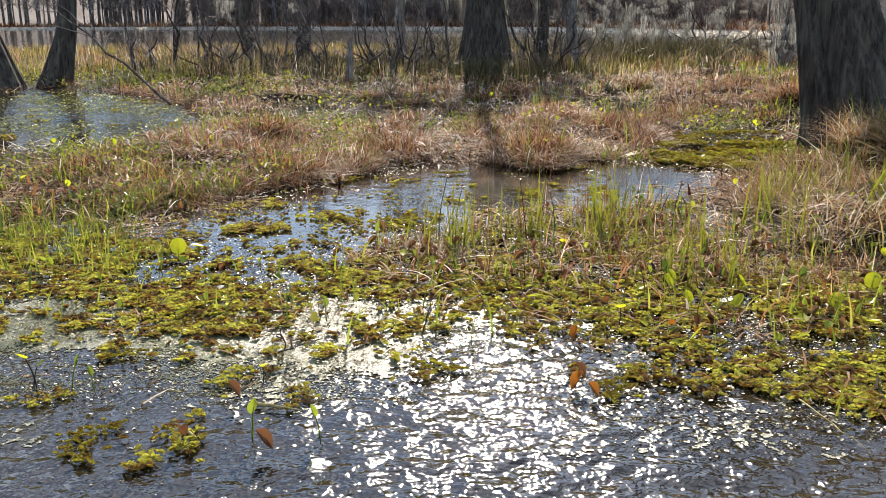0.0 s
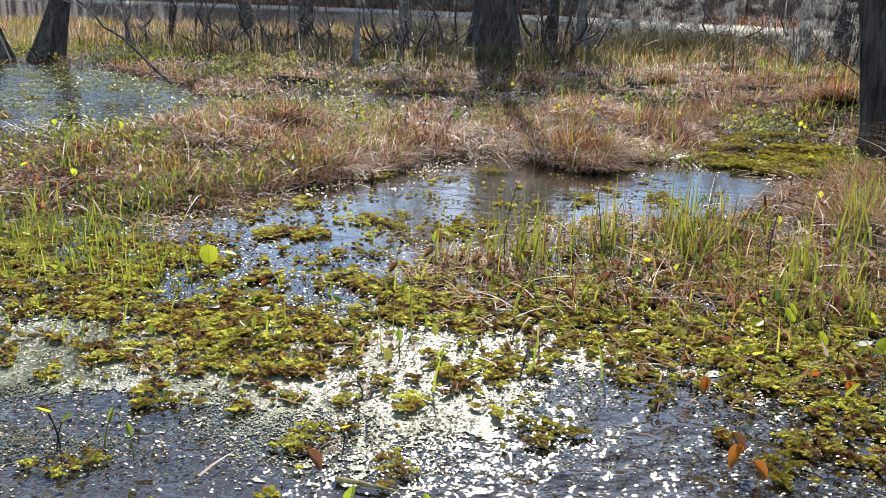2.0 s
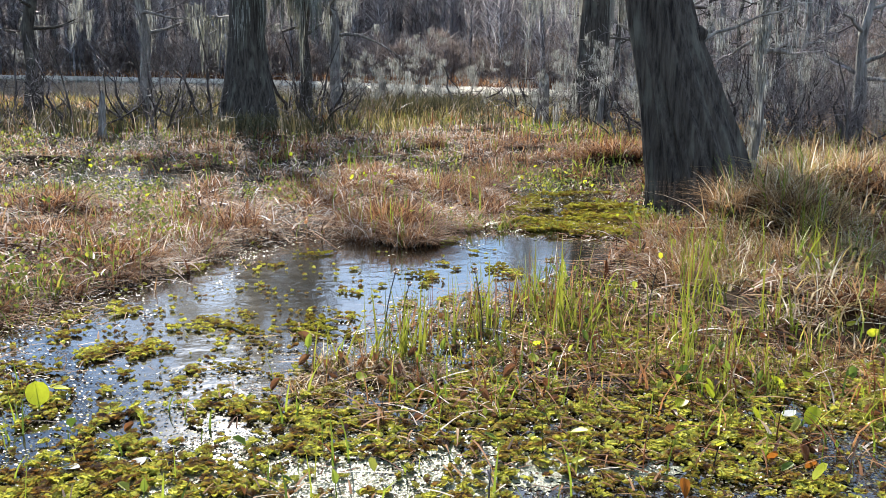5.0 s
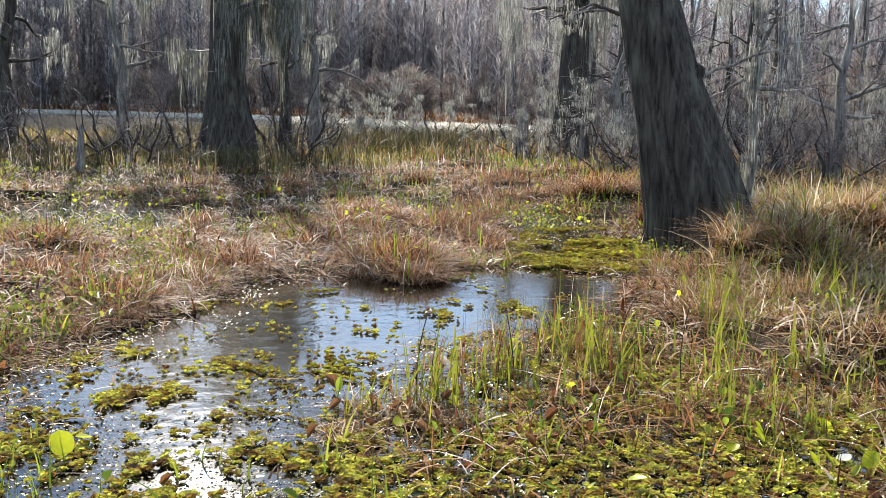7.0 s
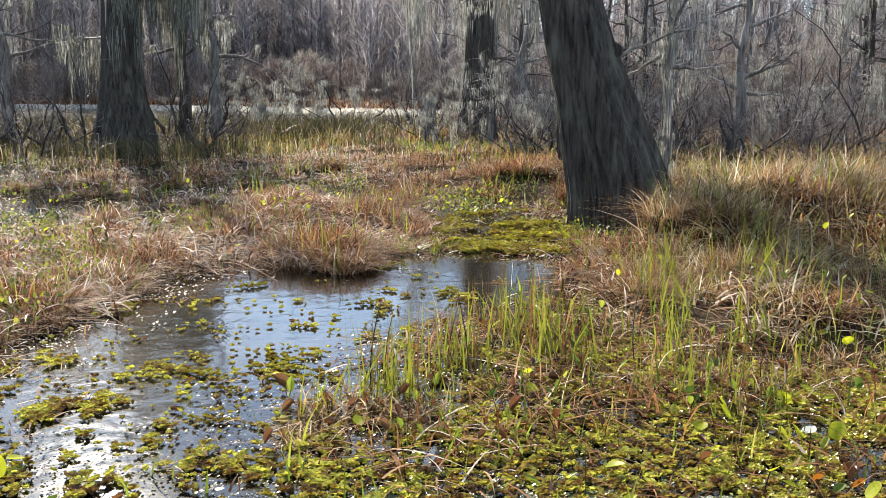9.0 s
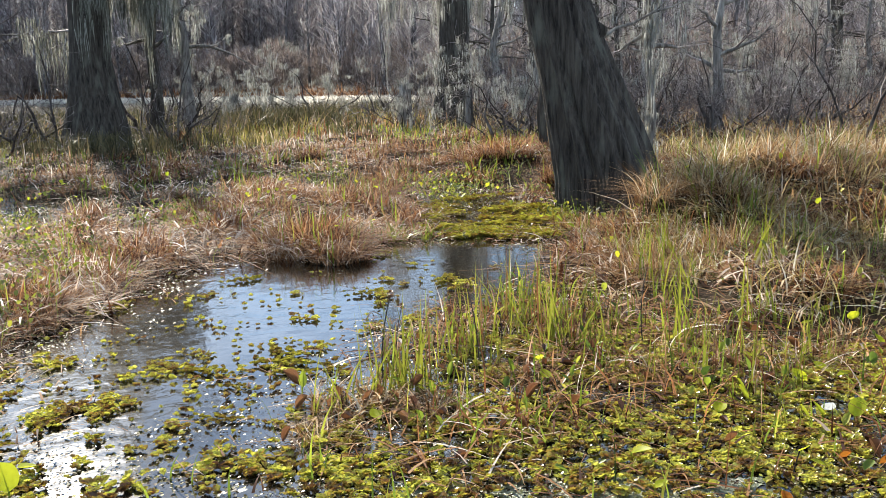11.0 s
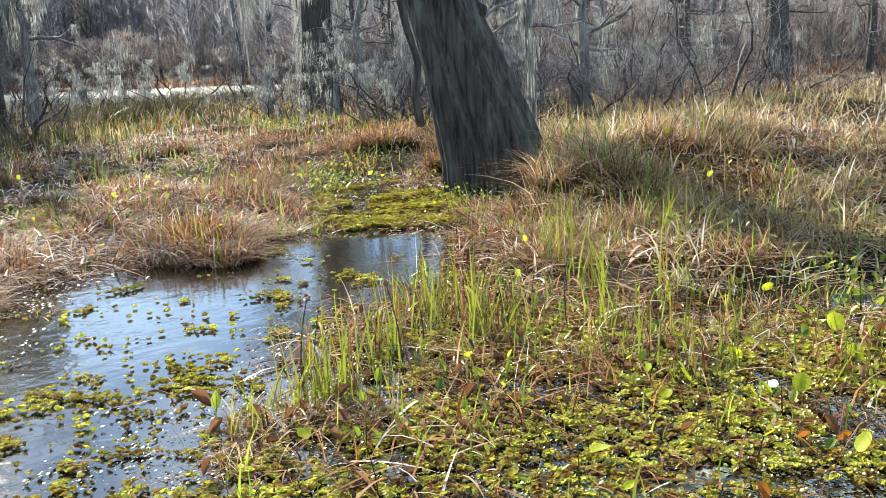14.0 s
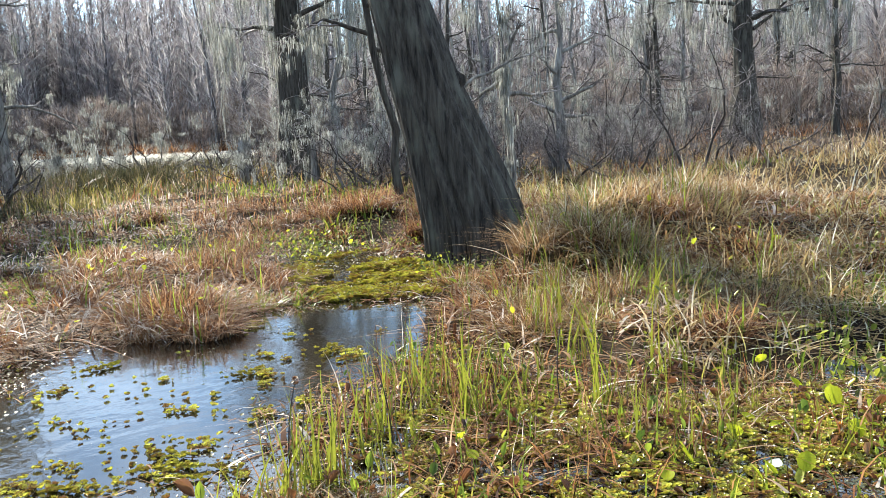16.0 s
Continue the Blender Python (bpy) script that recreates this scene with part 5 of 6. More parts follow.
# ---------------------------------------------------------------- shrubs
def shrub(name, label, seed, height, stems=5, twig_kids=4, moss=0, spread=0.5, r=0.025, depth=2, leaf=0):
    rng = np.random.RandomState(seed)
    ob = tagged(new(name), label, "shrub")
    twigs, ms, anchors = Soup(), Soup(), []
    for k in range(stems):
        a = k * 6.283 / stems + rng.uniform(-0.5, 0.5)
        s = Soup()
        way = (spread * math.cos(a), spread * math.sin(a), 1)
        for pts, rr, d in grow(rng, (0.08 * math.cos(a), 0.08 * math.sin(a), -0.15), way, height * rng.uniform(0.6, 1.1), r * rng.uniform(0.5, 1.1), depth, twig_kids, 0.3, 0.06, 1.2, 0.55):
            if d == depth:
                tube(s, pts, rr, 5)
            else:
                tube(twigs, pts, np.maximum(rr, 0.003), 3)
            anchors += list(pts[1:])
        part("stem", s, SHRUBBARK, ob, smooth=True)
    part("crown", twigs, TWIG, ob, kind="stuff")
    if moss:
        anchors = [p for p in anchors if p[2] > height * 0.35]
        moss_strands(ms, rng, anchors, moss * 3, 0.2, 0.02, 0.05)
        part("hanging_moss", ms, MOSS, ob, "pale grey rags of hanging moss", kind="stuff")
    return ob


def set_down(ob, x, y, turn=0.0, size=1.0):
    ob.location = (x, y, float(ground_z(np.array([x]), np.array([y]))[0]))
    ob.rotation_euler = (0, 0, turn)
    ob.scale = (size, size, size)
    return ob


def again(ob, x, y, turn, size):
    z = float(ground_z(np.array([x]), np.array([y]))[0])
    c = copy_thing(ob, Matrix.Translation((x, y, z)) @ Matrix.Rotation(turn, 4, "Z"))
    c.scale = (size, size, size)
    return c


dark_a = tagged(shrub("shrub", "leafless dark shrub with forked stems in the marsh", 101, 2.1, 4, 3, 0, 1.0, 0.06, 3), group="marsh shrubs")
dark_b = tagged(shrub("shrub", "leafless dark shrub of many thin stems", 102, 1.7, 7, 3, 0, 0.7, 0.035, 3), group="marsh shrubs")
grey_a = tagged(shrub("shrub", "bare shrub hung with pale grey moss", 103, 1.9, 6, 3, 420, 0.6, 0.03, 3), group="mossy shrubs")
grey_b = tagged(shrub("shrub", "bare twiggy shrub of fine grey-brown stems", 104, 1.4, 8, 3, 0, 0.7, 0.013, 3), group="marsh shrubs")
thick_a = tagged(shrub("shrub", "dense tangle of fine purplish grey winter twigs", 106, 1.25, 9, 4, 0, 0.8, 0.012, 3), group="twig thickets")
tall_a = tagged(shrub("sapling", "thin bare sapling with crooked limbs and moss", 105, 3.4, 2, 4, 170, 0.3, 0.032, 3), group="saplings")
set_down(dark_a, -3.3, 20.7)
set_down(dark_b, -1.6, 20.0, 1.0)
set_down(grey_a, 6.9, 27.8, 0.4, 1.3)
set_down(grey_b, 9.0, 25.0, 0.2)
set_down(tall_a, 10.5, 12.0, 0.3)
set_down(thick_a, 8.0, 17.4, 0.3)
rs = np.random.RandomState(5)
for kind, spots in ((dark_a, [(-5.2, 21.5), (-0.8, 21.5), (1.9, 22.0), (-6.8, 23), (-4.2, 22.4), (-2.0, 21.0), (1.2, 23.2), (-8, 21.6), (-1.3, 23)]),
                    (dark_b, [(-2.6, 22.3), (1.4, 20.8), (2.4, 22.8), (-5.8, 20.6), (2.3, 25), (9.2, 22.2)]),
                    (grey_a, [(5.4, 28.6), (3.6, 29.2), (8.6, 19.0), (6.3, 15.5), (7.6, 16.5), (10.2, 17.5), (12.5, 14.5), (14.5, 18)]),
                    (grey_b, [(7.0, 24.0), (7.4, 18.0), (6.6, 19.4), (9.5, 20), (11.5, 19), (8.7, 14.6), (11.2, 13.0), (13.0, 11.8), (15.0, 14.0), (10.5, 15.6)]),
                    (tall_a, [(14.1, 14.9), (13.5, 16.5), (16.5, 12.5), (11.5, 22)])):
    for sx, sy in spots:
        again(kind, sx, sy, rs.uniform(0, 6.28), rs.uniform(0.8, 1.2))
for sx, sy, sz in ((8.8, 13.2, 0.8), (9.4, 12.2, 0.6), (10.9, 13.6, 0.9), (7.4, 14.4, 0.8), (12.0, 15.0, 1.0), (12.8, 13.0, 0.8), (6.9, 16.2, 0.8), (14.2, 13.2, 0.9), (9.9, 16.4, 1.0), (13.6, 17.0, 1.1)):
    again((dark_a, dark_b)[int(sx * 10) % 2], sx, sy, sx * 7, sz)
for _ in range(7):
    again((dark_a, dark_a, grey_b, dark_b)[rs.randint(4)], rs.uniform(-8, 2), rs.uniform(20.5, 25), rs.uniform(0, 6.28), rs.uniform(0.9, 1.35))
for _ in range(50):
    sx, sy = rs.uniform(8, 26), rs.uniform(14, 38)
    if sx > 5 + 0.25 * (sy - 14) and (sy < 30 or sx > 16) and math.hypot(sx - 20.5, sy - 17.8) > 4.5:
        again((grey_b, grey_b, grey_a, dark_b)[rs.randint(4)], sx, sy, rs.uniform(0, 6.28), rs.uniform(0.8, 1.3))


for _ in range(110):
    sx, sy = rs.uniform(5.5, 24), rs.uniform(12.5, 30)
    if sx > 6.2 + 0.2 * (sy - 12) and math.hypot(sx - 20.5, sy - 17.8) > 3.5 and float(wet(np.array([sx]), np.array([sy]))[0]) < -0.5:
        again((thick_a, thick_a, grey_b)[rs.randint(3)], sx, sy, rs.uniform(0, 6.28), rs.uniform(0.6, 1.25))
for sx, sy, sz in ((5.2, 29.4, 1.1), (6.4, 29.8, 1.0), (4.3, 28.8, 1.0), (7.4, 22.5, 0.8), (6.8, 20.8, 0.75), (8.4, 17.8, 0.7)):
    again(grey_a, sx, sy, sx * 3, sz)

brush = Soup()
rng = np.random.RandomState(88)
x, y = scatter(rng, 30000, (5, 40, 12, 50), lambda x, y: ss(-1, 2.5, x - 5.5 - 0.28 * (y - 12)) * ss(2.5, 4.5, np.hypot(x - 20.5, y - 17.8)) * dry(x, y) * ss(0.35, 0.7, vnoise(x, y, 0.35, 81)))
blades(brush, rng, x, y, ground_z(x, y), rng.uniform(0.2, 0.9, len(x)), 0.0009 * np.hypot(x, y) * rng.uniform(0.4, 1.1, len(x)), rng.gamma(2.2, 0.5, len(x)), 1.4, seg=3)
x, y = scatter(rng, 9000, (-14, 6, 18.5, 32), lambda x, y: dry(x, y) * ss(0.4, 0.7, vnoise(x, y, 0.45, 82)))
blades(brush, rng, x, y, ground_z(x, y), rng.uniform(0.2, 0.8, len(x)), 0.0010 * y * rng.uniform(0.4, 1.1, len(x)), rng.gamma(2, 0.3, len(x)), 1.4, seg=3)
tagged(part("low_brush", brush, BRUSH), "tangled red-brown winter brush on the marsh edge", "brush", kind="stuff")


# ---------------------------------------------------------------- tussocks, reeds
def tussock(name, label, seed, count, h, spread, material, w=0.007, lean=0.5, green=0):
    rng = np.random.RandomState(seed)
    s = Soup()
    rr, a = spread * np.sqrt(rng.rand(count)), rng.uniform(0, 6.283, count)
    x, y = rr * np.cos(a), rr * np.sin(a)
    blades(s, rng, x, y, -0.03 + 0 * x, h * rng.uniform(0.5, 1.1, count), w * rng.uniform(0.6, 1.4, count), np.minimum(lean * rng.gamma(2.5, 0.4, count) * (0.4 + rr / spread), 1.9), heading=a + rng.normal(0, 1.7, count), twist=1.4)
    ob = tagged(new(name), label, "grass tussock")
    part("dead_grass" if material is not SEDGE else "sedge_grass", s, material, ob, kind="stuff")
    th, ring = np.arange(14) * 2 * np.pi / 14, np.array([1.0, 0.85, 0.6, 0.3, 0.02])
    T, K = np.meshgrid(th, ring)
    R = 0.9 * spread * K * (1 + 0.25 * np.sin(3 * T + seed) * K + 0.15 * np.sin(5 * T + 2 * seed))
    i = np.arange(T.size).reshape(T.shape)
    j = np.roll(i, -1, 1)
    mound = Soup()
    mound.add(np.stack([R * np.cos(T), R * np.sin(T), 0.30 * h * np.sqrt(1.02 - K * K) - 0.06], -1).reshape(-1, 3), np.stack([i[:-1], j[:-1], j[1:], i[1:]], -1).reshape(-1, 4))
    part("root_mound", mound, MUD, ob, "dark matted roots", True)
    if green:
        s = Soup()
        rr, a = spread * np.sqrt(rng.rand(green)), rng.uniform(0, 6.283, green)
        blades(s, rng, rr * np.cos(a), rr * np.sin(a), np.full(green, -0.03), h * rng.uniform(0.7, 1.3, green), w * 1.2, 0.25 * rng.gamma(2, 0.5, green), heading=a)
        part("green_grass", s, GREEN, ob, kind="stuff")
    return ob


brown = tagged(tussock("grass_tussock", "reddish brown tussock of dead drooping grass at the water's edge", 201, 420, 0.32, 0.24, STRAW, 0.012, 1.7, 5), group="brown tussocks")
tawny = tagged(tussock("grass_tussock", "tall straw-coloured grass tussock with green shoots", 202, 380, 0.42, 0.30, TAN, 0.010, 1.5, 16), group="tawny tussocks")
sedge = tagged(tussock("sedge_tussock", "dark green rounded sedge tussock", 203, 900, 0.65, 0.6, SEDGE, 0.02, 0.5), group="sedge tussocks")
russet = tagged(tussock("grass_tussock", "tall tawny grass tussock beside the cypress", 204, 420, 0.46, 0.24, TAWNY, 0.009, 1.15, 14), group="russet tussocks")
dome = tagged(tussock("grass_tussock", "domed heap of red-brown dead grass drooping into the water", 207, 1100, 0.40, 0.42, STRAW, 0.010, 1.5, 6), group="domed tussocks")
set_down(dome, 0.72, 8.95)
for bx, by, bs in ((-0.62, 9.1, 0.9), (-1.1, 8.6, 0.7), (-1.45, 7.95, 0.8), (-2.4, 7.3, 0.65), (1.6, 10.6, 0.8), (2.1, 11.4, 0.85), (0.3, 11.2, 0.7), (4.6, 12.6, 0.9), (-1.9, 8.6, 0.8), (-2.9, 8.2, 0.75), (-0.9, 10.6, 0.8), (1.2, 12.0, 0.9), (3.0, 12.8, 0.9), (-2.4, 10.2, 0.8)):
    again(dome, bx, by, bx * 5 + by, bs)
set_down(russet, 3.35, 7.85, 0, 0.9)
for bx, by, bs in ((3.7, 8.1, 0.8), (3.05, 7.35, 0.6), (3.5, 7.4, 0.8), (3.95, 7.7, 0.85), (4.5, 8.4, 0.7), (2.75, 6.9, 0.9), (2.55, 7.25, 0.75), (3.05, 6.75, 0.9), (2.3, 6.75, 0.7)):
    again(russet, bx, by, bx * 3, bs)
set_down(brown, 0.86, 9.0)
set_down(tawny, 3.6, 7.2)
set_down(sedge, 4.7, 25.6, 0, 1.4)
again(sedge, 6.1, 25.9, 1, 1.35)
again(sedge, 5.4, 26.4, 2, 1.2)
again(sedge, 3.9, 25.9, 4, 1.1)
again(sedge, -1.0, 23.5, 2, 0.8)
again(sedge, -2.4, 24.0, 3, 0.8)
rw = np.random.RandomState(17)
for _ in range(16):
    again(sedge, rw.uniform(-6.5, 3.0), rw.uniform(20.0, 24.5), rw.uniform(0, 6.28), rw.uniform(0.55, 0.95))
for bx, by, bs in ((1.35, 9.1, 0.7), (-1.25, 8.0, 0.8), (-1.8, 7.4, 0.75), (-2.6, 7.5, 0.8), (-0.95, 8.6, 0.9), (1.9, 10.4, 0.9), (2.2, 11.6, 1.0), (0.2, 10.6, 0.9), (-1.6, 9.6, 0.9), (1.2, 12.4, 1.0), (-3.2, 8.6, 0.9), (4.6, 13.6, 1.2), (5.2, 14.6, 1.2), (6.2, 17.0, 1.2)):
    again(brown, bx, by, rs.uniform(0, 6.28), bs)
for bx, by in ((-1.75, 6.85), (-0.8, 8.35), (0.5, 8.75), (-1.95, 6.85), (-1.6, 7.15), (-1.35, 7.5), (0.95, 8.75), (1.6, 9.05), (-2.3, 6.75), (2.35, 8.0), (2.4, 7.5)):
    again(brown, bx + rs.uniform(-0.1, 0.1), by + rs.uniform(-0.08, 0.08), rs.uniform(0, 6.28), rs.uniform(0.55, 0.95))
for _ in range(150):
    bx, by = rs.uniform(-5, 6), rs.uniform(7.5, 16)
    if float(dry(np.array([bx]), np.array([by]))[0]) > 0.9 and math.hypot(bx - 3.98, by - 9.41) > 0.9:
        again(brown, bx, by, rs.uniform(0, 6.28), rs.uniform(0.45, 1.15))
for bx, by, bs in ((2.3, 6.9, 0.9), (3.0, 6.7, 1.0), (3.8, 7.0, 1.1), (4.5, 7.6, 1.0), (2.6, 7.5, 0.9), (5.2, 7.9, 1.1), (3.3, 5.9, 0.9), (4.3, 6.6, 1.0), (2.7, 5.7, 0.8), (6.0, 9.2, 1.1), (5.3, 10.0, 1.1), (7.0, 9.0, 1.1)):
    again(brown, bx, by, rs.uniform(0, 6.28), bs)
for bx, by, bs in ((2.75, 7.3, 0.7), (3.6, 7.6, 0.9), (4.3, 8.1, 1.1), (5.0, 9.0, 1.2), (4.9, 7.4, 1.0), (5.8, 8.4, 1.2), (2.9, 8.3, 0.7), (6.4, 10.0, 1.2), (5.9, 11.0, 1.1), (3.4, 6.5, 0.8), (4.0, 6.3, 0.9), (2.5, 6.4, 0.6)):
    again(tawny, bx, by, rs.uniform(0, 6.28), bs)


arched = tagged(tussock("dead_grass_tuft", "pale bleached grass blades arching over the marsh", 208, 70, 0.24, 0.12, BLEACHED, 0.011, 1.9), group="pale tufts")
set_down(arched, 1.74, 4.95)
for bx, by, bs in ((1.27, 6.54, 0.8), (0.95, 6.15, 0.8), (1.9, 5.2, 0.8), (2.3, 5.7, 1.0), (2.9, 6.2, 1.1), (1.6, 6.2, 0.8), (2.2, 7.0, 0.9), (3.0, 7.0, 1.0), (2.7, 8.0, 0.9), (1.7, 7.4, 0.8)):
    again(arched, bx, by, bx * 9, bs)


belt = Soup()
rng = np.random.RandomState(91)
x, y = scatter(rng, 16000, (-9, 5.5, 17, 27), lambda x, y: dry(x, y) * ss(0.35, 0.6, vnoise(x, y, 0.5, 92)) * ss(17, 19.5, y - 0.25 * np.abs(x)))
blades(belt, rng, x, y, ground_z(x, y), rng.uniform(0.2, 0.75, len(x)), rng.uniform(0.014, 0.03, len(x)), rng.gamma(2, 0.3, len(x)), seg=3)
x, y = scatter(rng, 26000, (-4, 12, 26.5, 40), lambda x, y: ss(0.0, 0.6, -wet(x, y)) * (0.3 + 0.7 * ss(0.3, 0.55, vnoise(x, y, 0.6, 93))) * ss(-4, -1, x))
blades(belt, rng, x, y, ground_z(x, y), rng.uniform(0.25, 0.75, len(x)), rng.uniform(0.02, 0.04, len(x)), rng.gamma(2, 0.3, len(x)), seg=3)
x, y = scatter(rng, 26000, (-8, 6, 10.5, 23), lambda x, y: ss(-0.1, 0.1, -wet(x, y)) * (0.12 + 0.88 * flooded(x, y)) * ss(0.3, 0.6, vnoise(x, y, 2.2, 94)))
blades(belt, rng, x, y, ground_z(x, y), rng.uniform(0.08, 0.3, len(x)), rng.uniform(0.008, 0.018, len(x)), rng.gamma(2, 0.5, len(x)), seg=3)
tagged(part("sedge_belt", belt, SEDGE), "dark green and brown sedges under the shrubs, darkened for shade", "sedge", kind="stuff")


def reeds(name, label, seed, count, h, spread):
    rng = np.random.RandomState(seed)
    ob = tagged(new(name), label, "reeds")
    for k in range(count):
        s = Soup()
        x, y = rng.normal(0, spread, 1), rng.normal(0, spread, 1)
        dead = k % 5 == 4
        blades(s, rng, x, y, np.full(1, -0.06), h * rng.uniform(0.5, 1.15, 1), 0.005 if dead else rng.uniform(0.008, 0.015, 1), rng.gamma(1.6, 0.3 if dead else 0.13, 1), 1.6, seg=5, twist=1.2)
        part("stalk" if dead else "shoot", s, BROWNLEAF if dead else REED, ob, "thin brown dead stalk" if dead else "")
    return ob


reed_a = tagged(reeds("reed_clump", "upright bright green rush shoots with dead stalks in shallow water", 301, 18, 0.50, 0.05), group="rush clumps")
reed_b = tagged(reeds("reed_clump", "loose clump of thin green rush shoots", 302, 18, 0.36, 0.07), group="rush clumps")
set_down(reed_a, -0.08, 5.55)
set_down(reed_b, 0.5, 5.7)
for bx, by, bs in ((0.15, 5.6, 1.1), (0.35, 5.75, 1.0), (0.6, 5.95, 1.1), (0.85, 6.05, 1.0), (1.05, 6.4, 1.1), (1.25, 6.75, 1.0), (-0.3, 5.5, 0.8), (0.28, 5.5, 0.9), (0.95, 5.75, 1.1), (1.15, 6.1, 1.2), (1.0, 5.4, 1.0), (1.4, 5.3, 1.0), (0.05, 5.75, 0.7), (1.55, 5.9, 1.1), (1.3, 6.5, 1.1), (-2.4, 4.95, 0.8), (-2.6, 5.4, 0.9), (1.5, 3.4, 0.8), (1.9, 5.0, 0.9), (1.75, 4.4, 0.7), (2.1, 5.6, 1.1)):
    again((reed_a, reed_b)[rs.randint(2)], bx, by, rs.uniform(0, 6.28), bs)
for bx, by, bs in ((1.0, 5.77, 1.15), (1.27, 5.07, 0.95), (1.3, 4.82, 0.8), (1.16, 4.49, 0.6), (0.04, 5.6, 1.1), (0.54, 5.9, 1.0), (1.04, 6.23, 1.1), (1.55, 5.48, 1.1), (1.15, 5.66, 1.0), (0.11, 5.64, 1.1), (1.6, 5.11, 0.9), (2.2, 6.5, 1.1), (2.6, 6.9, 1.1), (2.9, 6.3, 1.1), (2.0, 6.1, 1.1), (3.3, 6.9, 1.1)):
    again(reed_a, bx, by, bx * 11, bs)
for _ in range(24):
    bx, by = rs.uniform(-3.2, -1.6), rs.uniform(4.9, 6.2)
    again(reed_b, bx, by, rs.uniform(0, 6.28), rs.uniform(0.4, 0.75))
for _ in range(24):
    bx, by = rs.uniform(0.6, 3.2), rs.uniform(4.4, 7.0)
    again((reed_a, reed_b)[rs.randint(2)], bx, by, rs.uniform(0, 6.28), rs.uniform(0.4, 0.85))


# ---------------------------------------------------------------- leaves and clumps on the water
def broad_leaf(soup, length, width, fold=0.25, curl=0.3, lobes=0.0, blunt=False):
    """One broad pointed leaf lying along +x from the origin, folded on its midrib and curled at the tip."""
    n = 9
    t = np.linspace(0, 1, n)
    half = 0.5 * width * np.sin(np.pi * np.clip(t, 0, 1) ** 0.75) ** 0.8 + 0.001
    if blunt:
        half = 0.5 * width * np.sqrt(np.clip(1 - (2 * t - 1) ** 2, 0, 1)) + 0.001
    x, z = length * (t - lobes * (t < 0.1)), length * curl * t * t * 0.5
    mid = np.stack([x, 0 * t, z], -1)
    ribs = [mid + np.stack([-0.03 * length * abs(k) * (1 - t), k * half, fold * abs(k) * half + 0.03 * length * np.sin(8 * t + 2.5 * k) * abs(k) * min(1.0, fold)], -1) for k in (-1, -0.5, 0, 0.5, 1)]
    v = np.stack(ribs, 1).reshape(-1, 3)
    i = np.arange(n * 5).reshape(n, 5)
    soup.add(v, np.stack([i[:-1, :-1], i[1:, :-1], i[1:, 1:], i[:-1, 1:]], -1).reshape(-1, 4))


def water_plant(name, label, material, length, width, stem, fold=0.25, curl=0.3, pitch=0.2, stem_material=None, blunt=False):
    """A single broad leaf on its stalk."""
    ob = tagged(new(name), label, "water plant")
    if stem:
        s = Soup()
        t = np.linspace(0, 1, 6)
        tube(s, np.stack([0.25 * stem * (t ** 2 - 1), 0.06 * stem * np.sin(3 * t), stem * t - 0.05 * (1 - t)], -1), 0.004 - 0.0015 * t, 5)
        part("stalk", s, stem_material or GREEN, ob, smooth=True)
    s = Soup()
    broad_leaf(s, length, width, fold, curl, blunt=blunt)
    leaf = part("leaf", s, material, ob, smooth=True)
    leaf.location, leaf.rotation_euler = (0, 0, stem), (0, -pitch, 0)
    s, t = Soup(), np.linspace(0, 0.96, 7)
    tube(s, np.stack([length * t, 0 * t, length * curl * t * t * 0.5 - 0.0006], -1), 0.0018 - 0.0014 * t, 4)
    part("midrib", s, material, leaf, smooth=True)
    return ob


def at_water(ob, x, y, turn=0.0, size=1.0, z=0.004):
    ob.location, ob.rotation_euler, ob.scale = (x, y, z), (0, 0, turn), (size, size, size)
    return ob


def more_at_water(ob, x, y, turn, size, z=0.004):
    c = copy_thing(ob, Matrix.Translation((x, y, z)) @ Matrix.Rotation(turn, 4, "Z"))
    c.scale = (size, size, size)
    return c


lily = tagged(water_plant("broadleaf_plant", "broad yellow-green leaf on a short stalk above the floating mat", YELLOWLEAF, 0.085, 0.072, 0.02, 0.2, 0.2, 0.85, blunt=True), group="broad leaves")
spoon = tagged(water_plant("broadleaf_plant", "upright green leaf on a thin stalk", GREEN, 0.06, 0.03, 0.08, 0.6, 0.5, 1.0), group="upright leaves")
brownie = tagged(water_plant("dead_leaf", "curled brown dead leaf lying on the floating plants", BROWNLEAF, 0.065, 0.028, 0.0, 2.6, 1.3, 0.15), group="dead leaves")
orange = tagged(water_plant("dead_leaf", "curled orange leaf standing on the mat", ORANGELEAF, 0.085, 0.045, 0.0, 2.2, 1.4, 0.1), group="orange leaves")
pale = tagged(water_plant("pale_leaf", "pale whitish upturned leaf on the mat", PALELEAF, 0.07, 0.05, 0.0, 0.1, 0.1, 0.1), group="pale leaves")
at_water(lily, -1.45, 5.28, 1.9, 1.2)
flat_lily = tagged(water_plant("broadleaf_plant", "yellow-green oval leaf spread flat over the floating mat", YELLOWLEAF, 0.085, 0.06, 0.02, 0.35, 0.35, 0.15), group="broad leaves")
at_water(flat_lily, 1.05, 4.7, 0.7, 0.9)
at_water(spoon, -1.22, 3.48, 0.5, 0.9)
tall_leaf = tagged(water_plant("broadleaf_plant", "bright green rounded leaf held up on a dark stalk", YELLOWLEAF, 0.055, 0.05, 0.13, 0.2, 0.2, 0.6, SHRUBBARK), group="upright leaves")
at_water(tall_leaf, -1.37, 3.42, -1.9, 1.0)
more_at_water(tall_leaf, -1.34, 3.44, 0.4, 0.7)
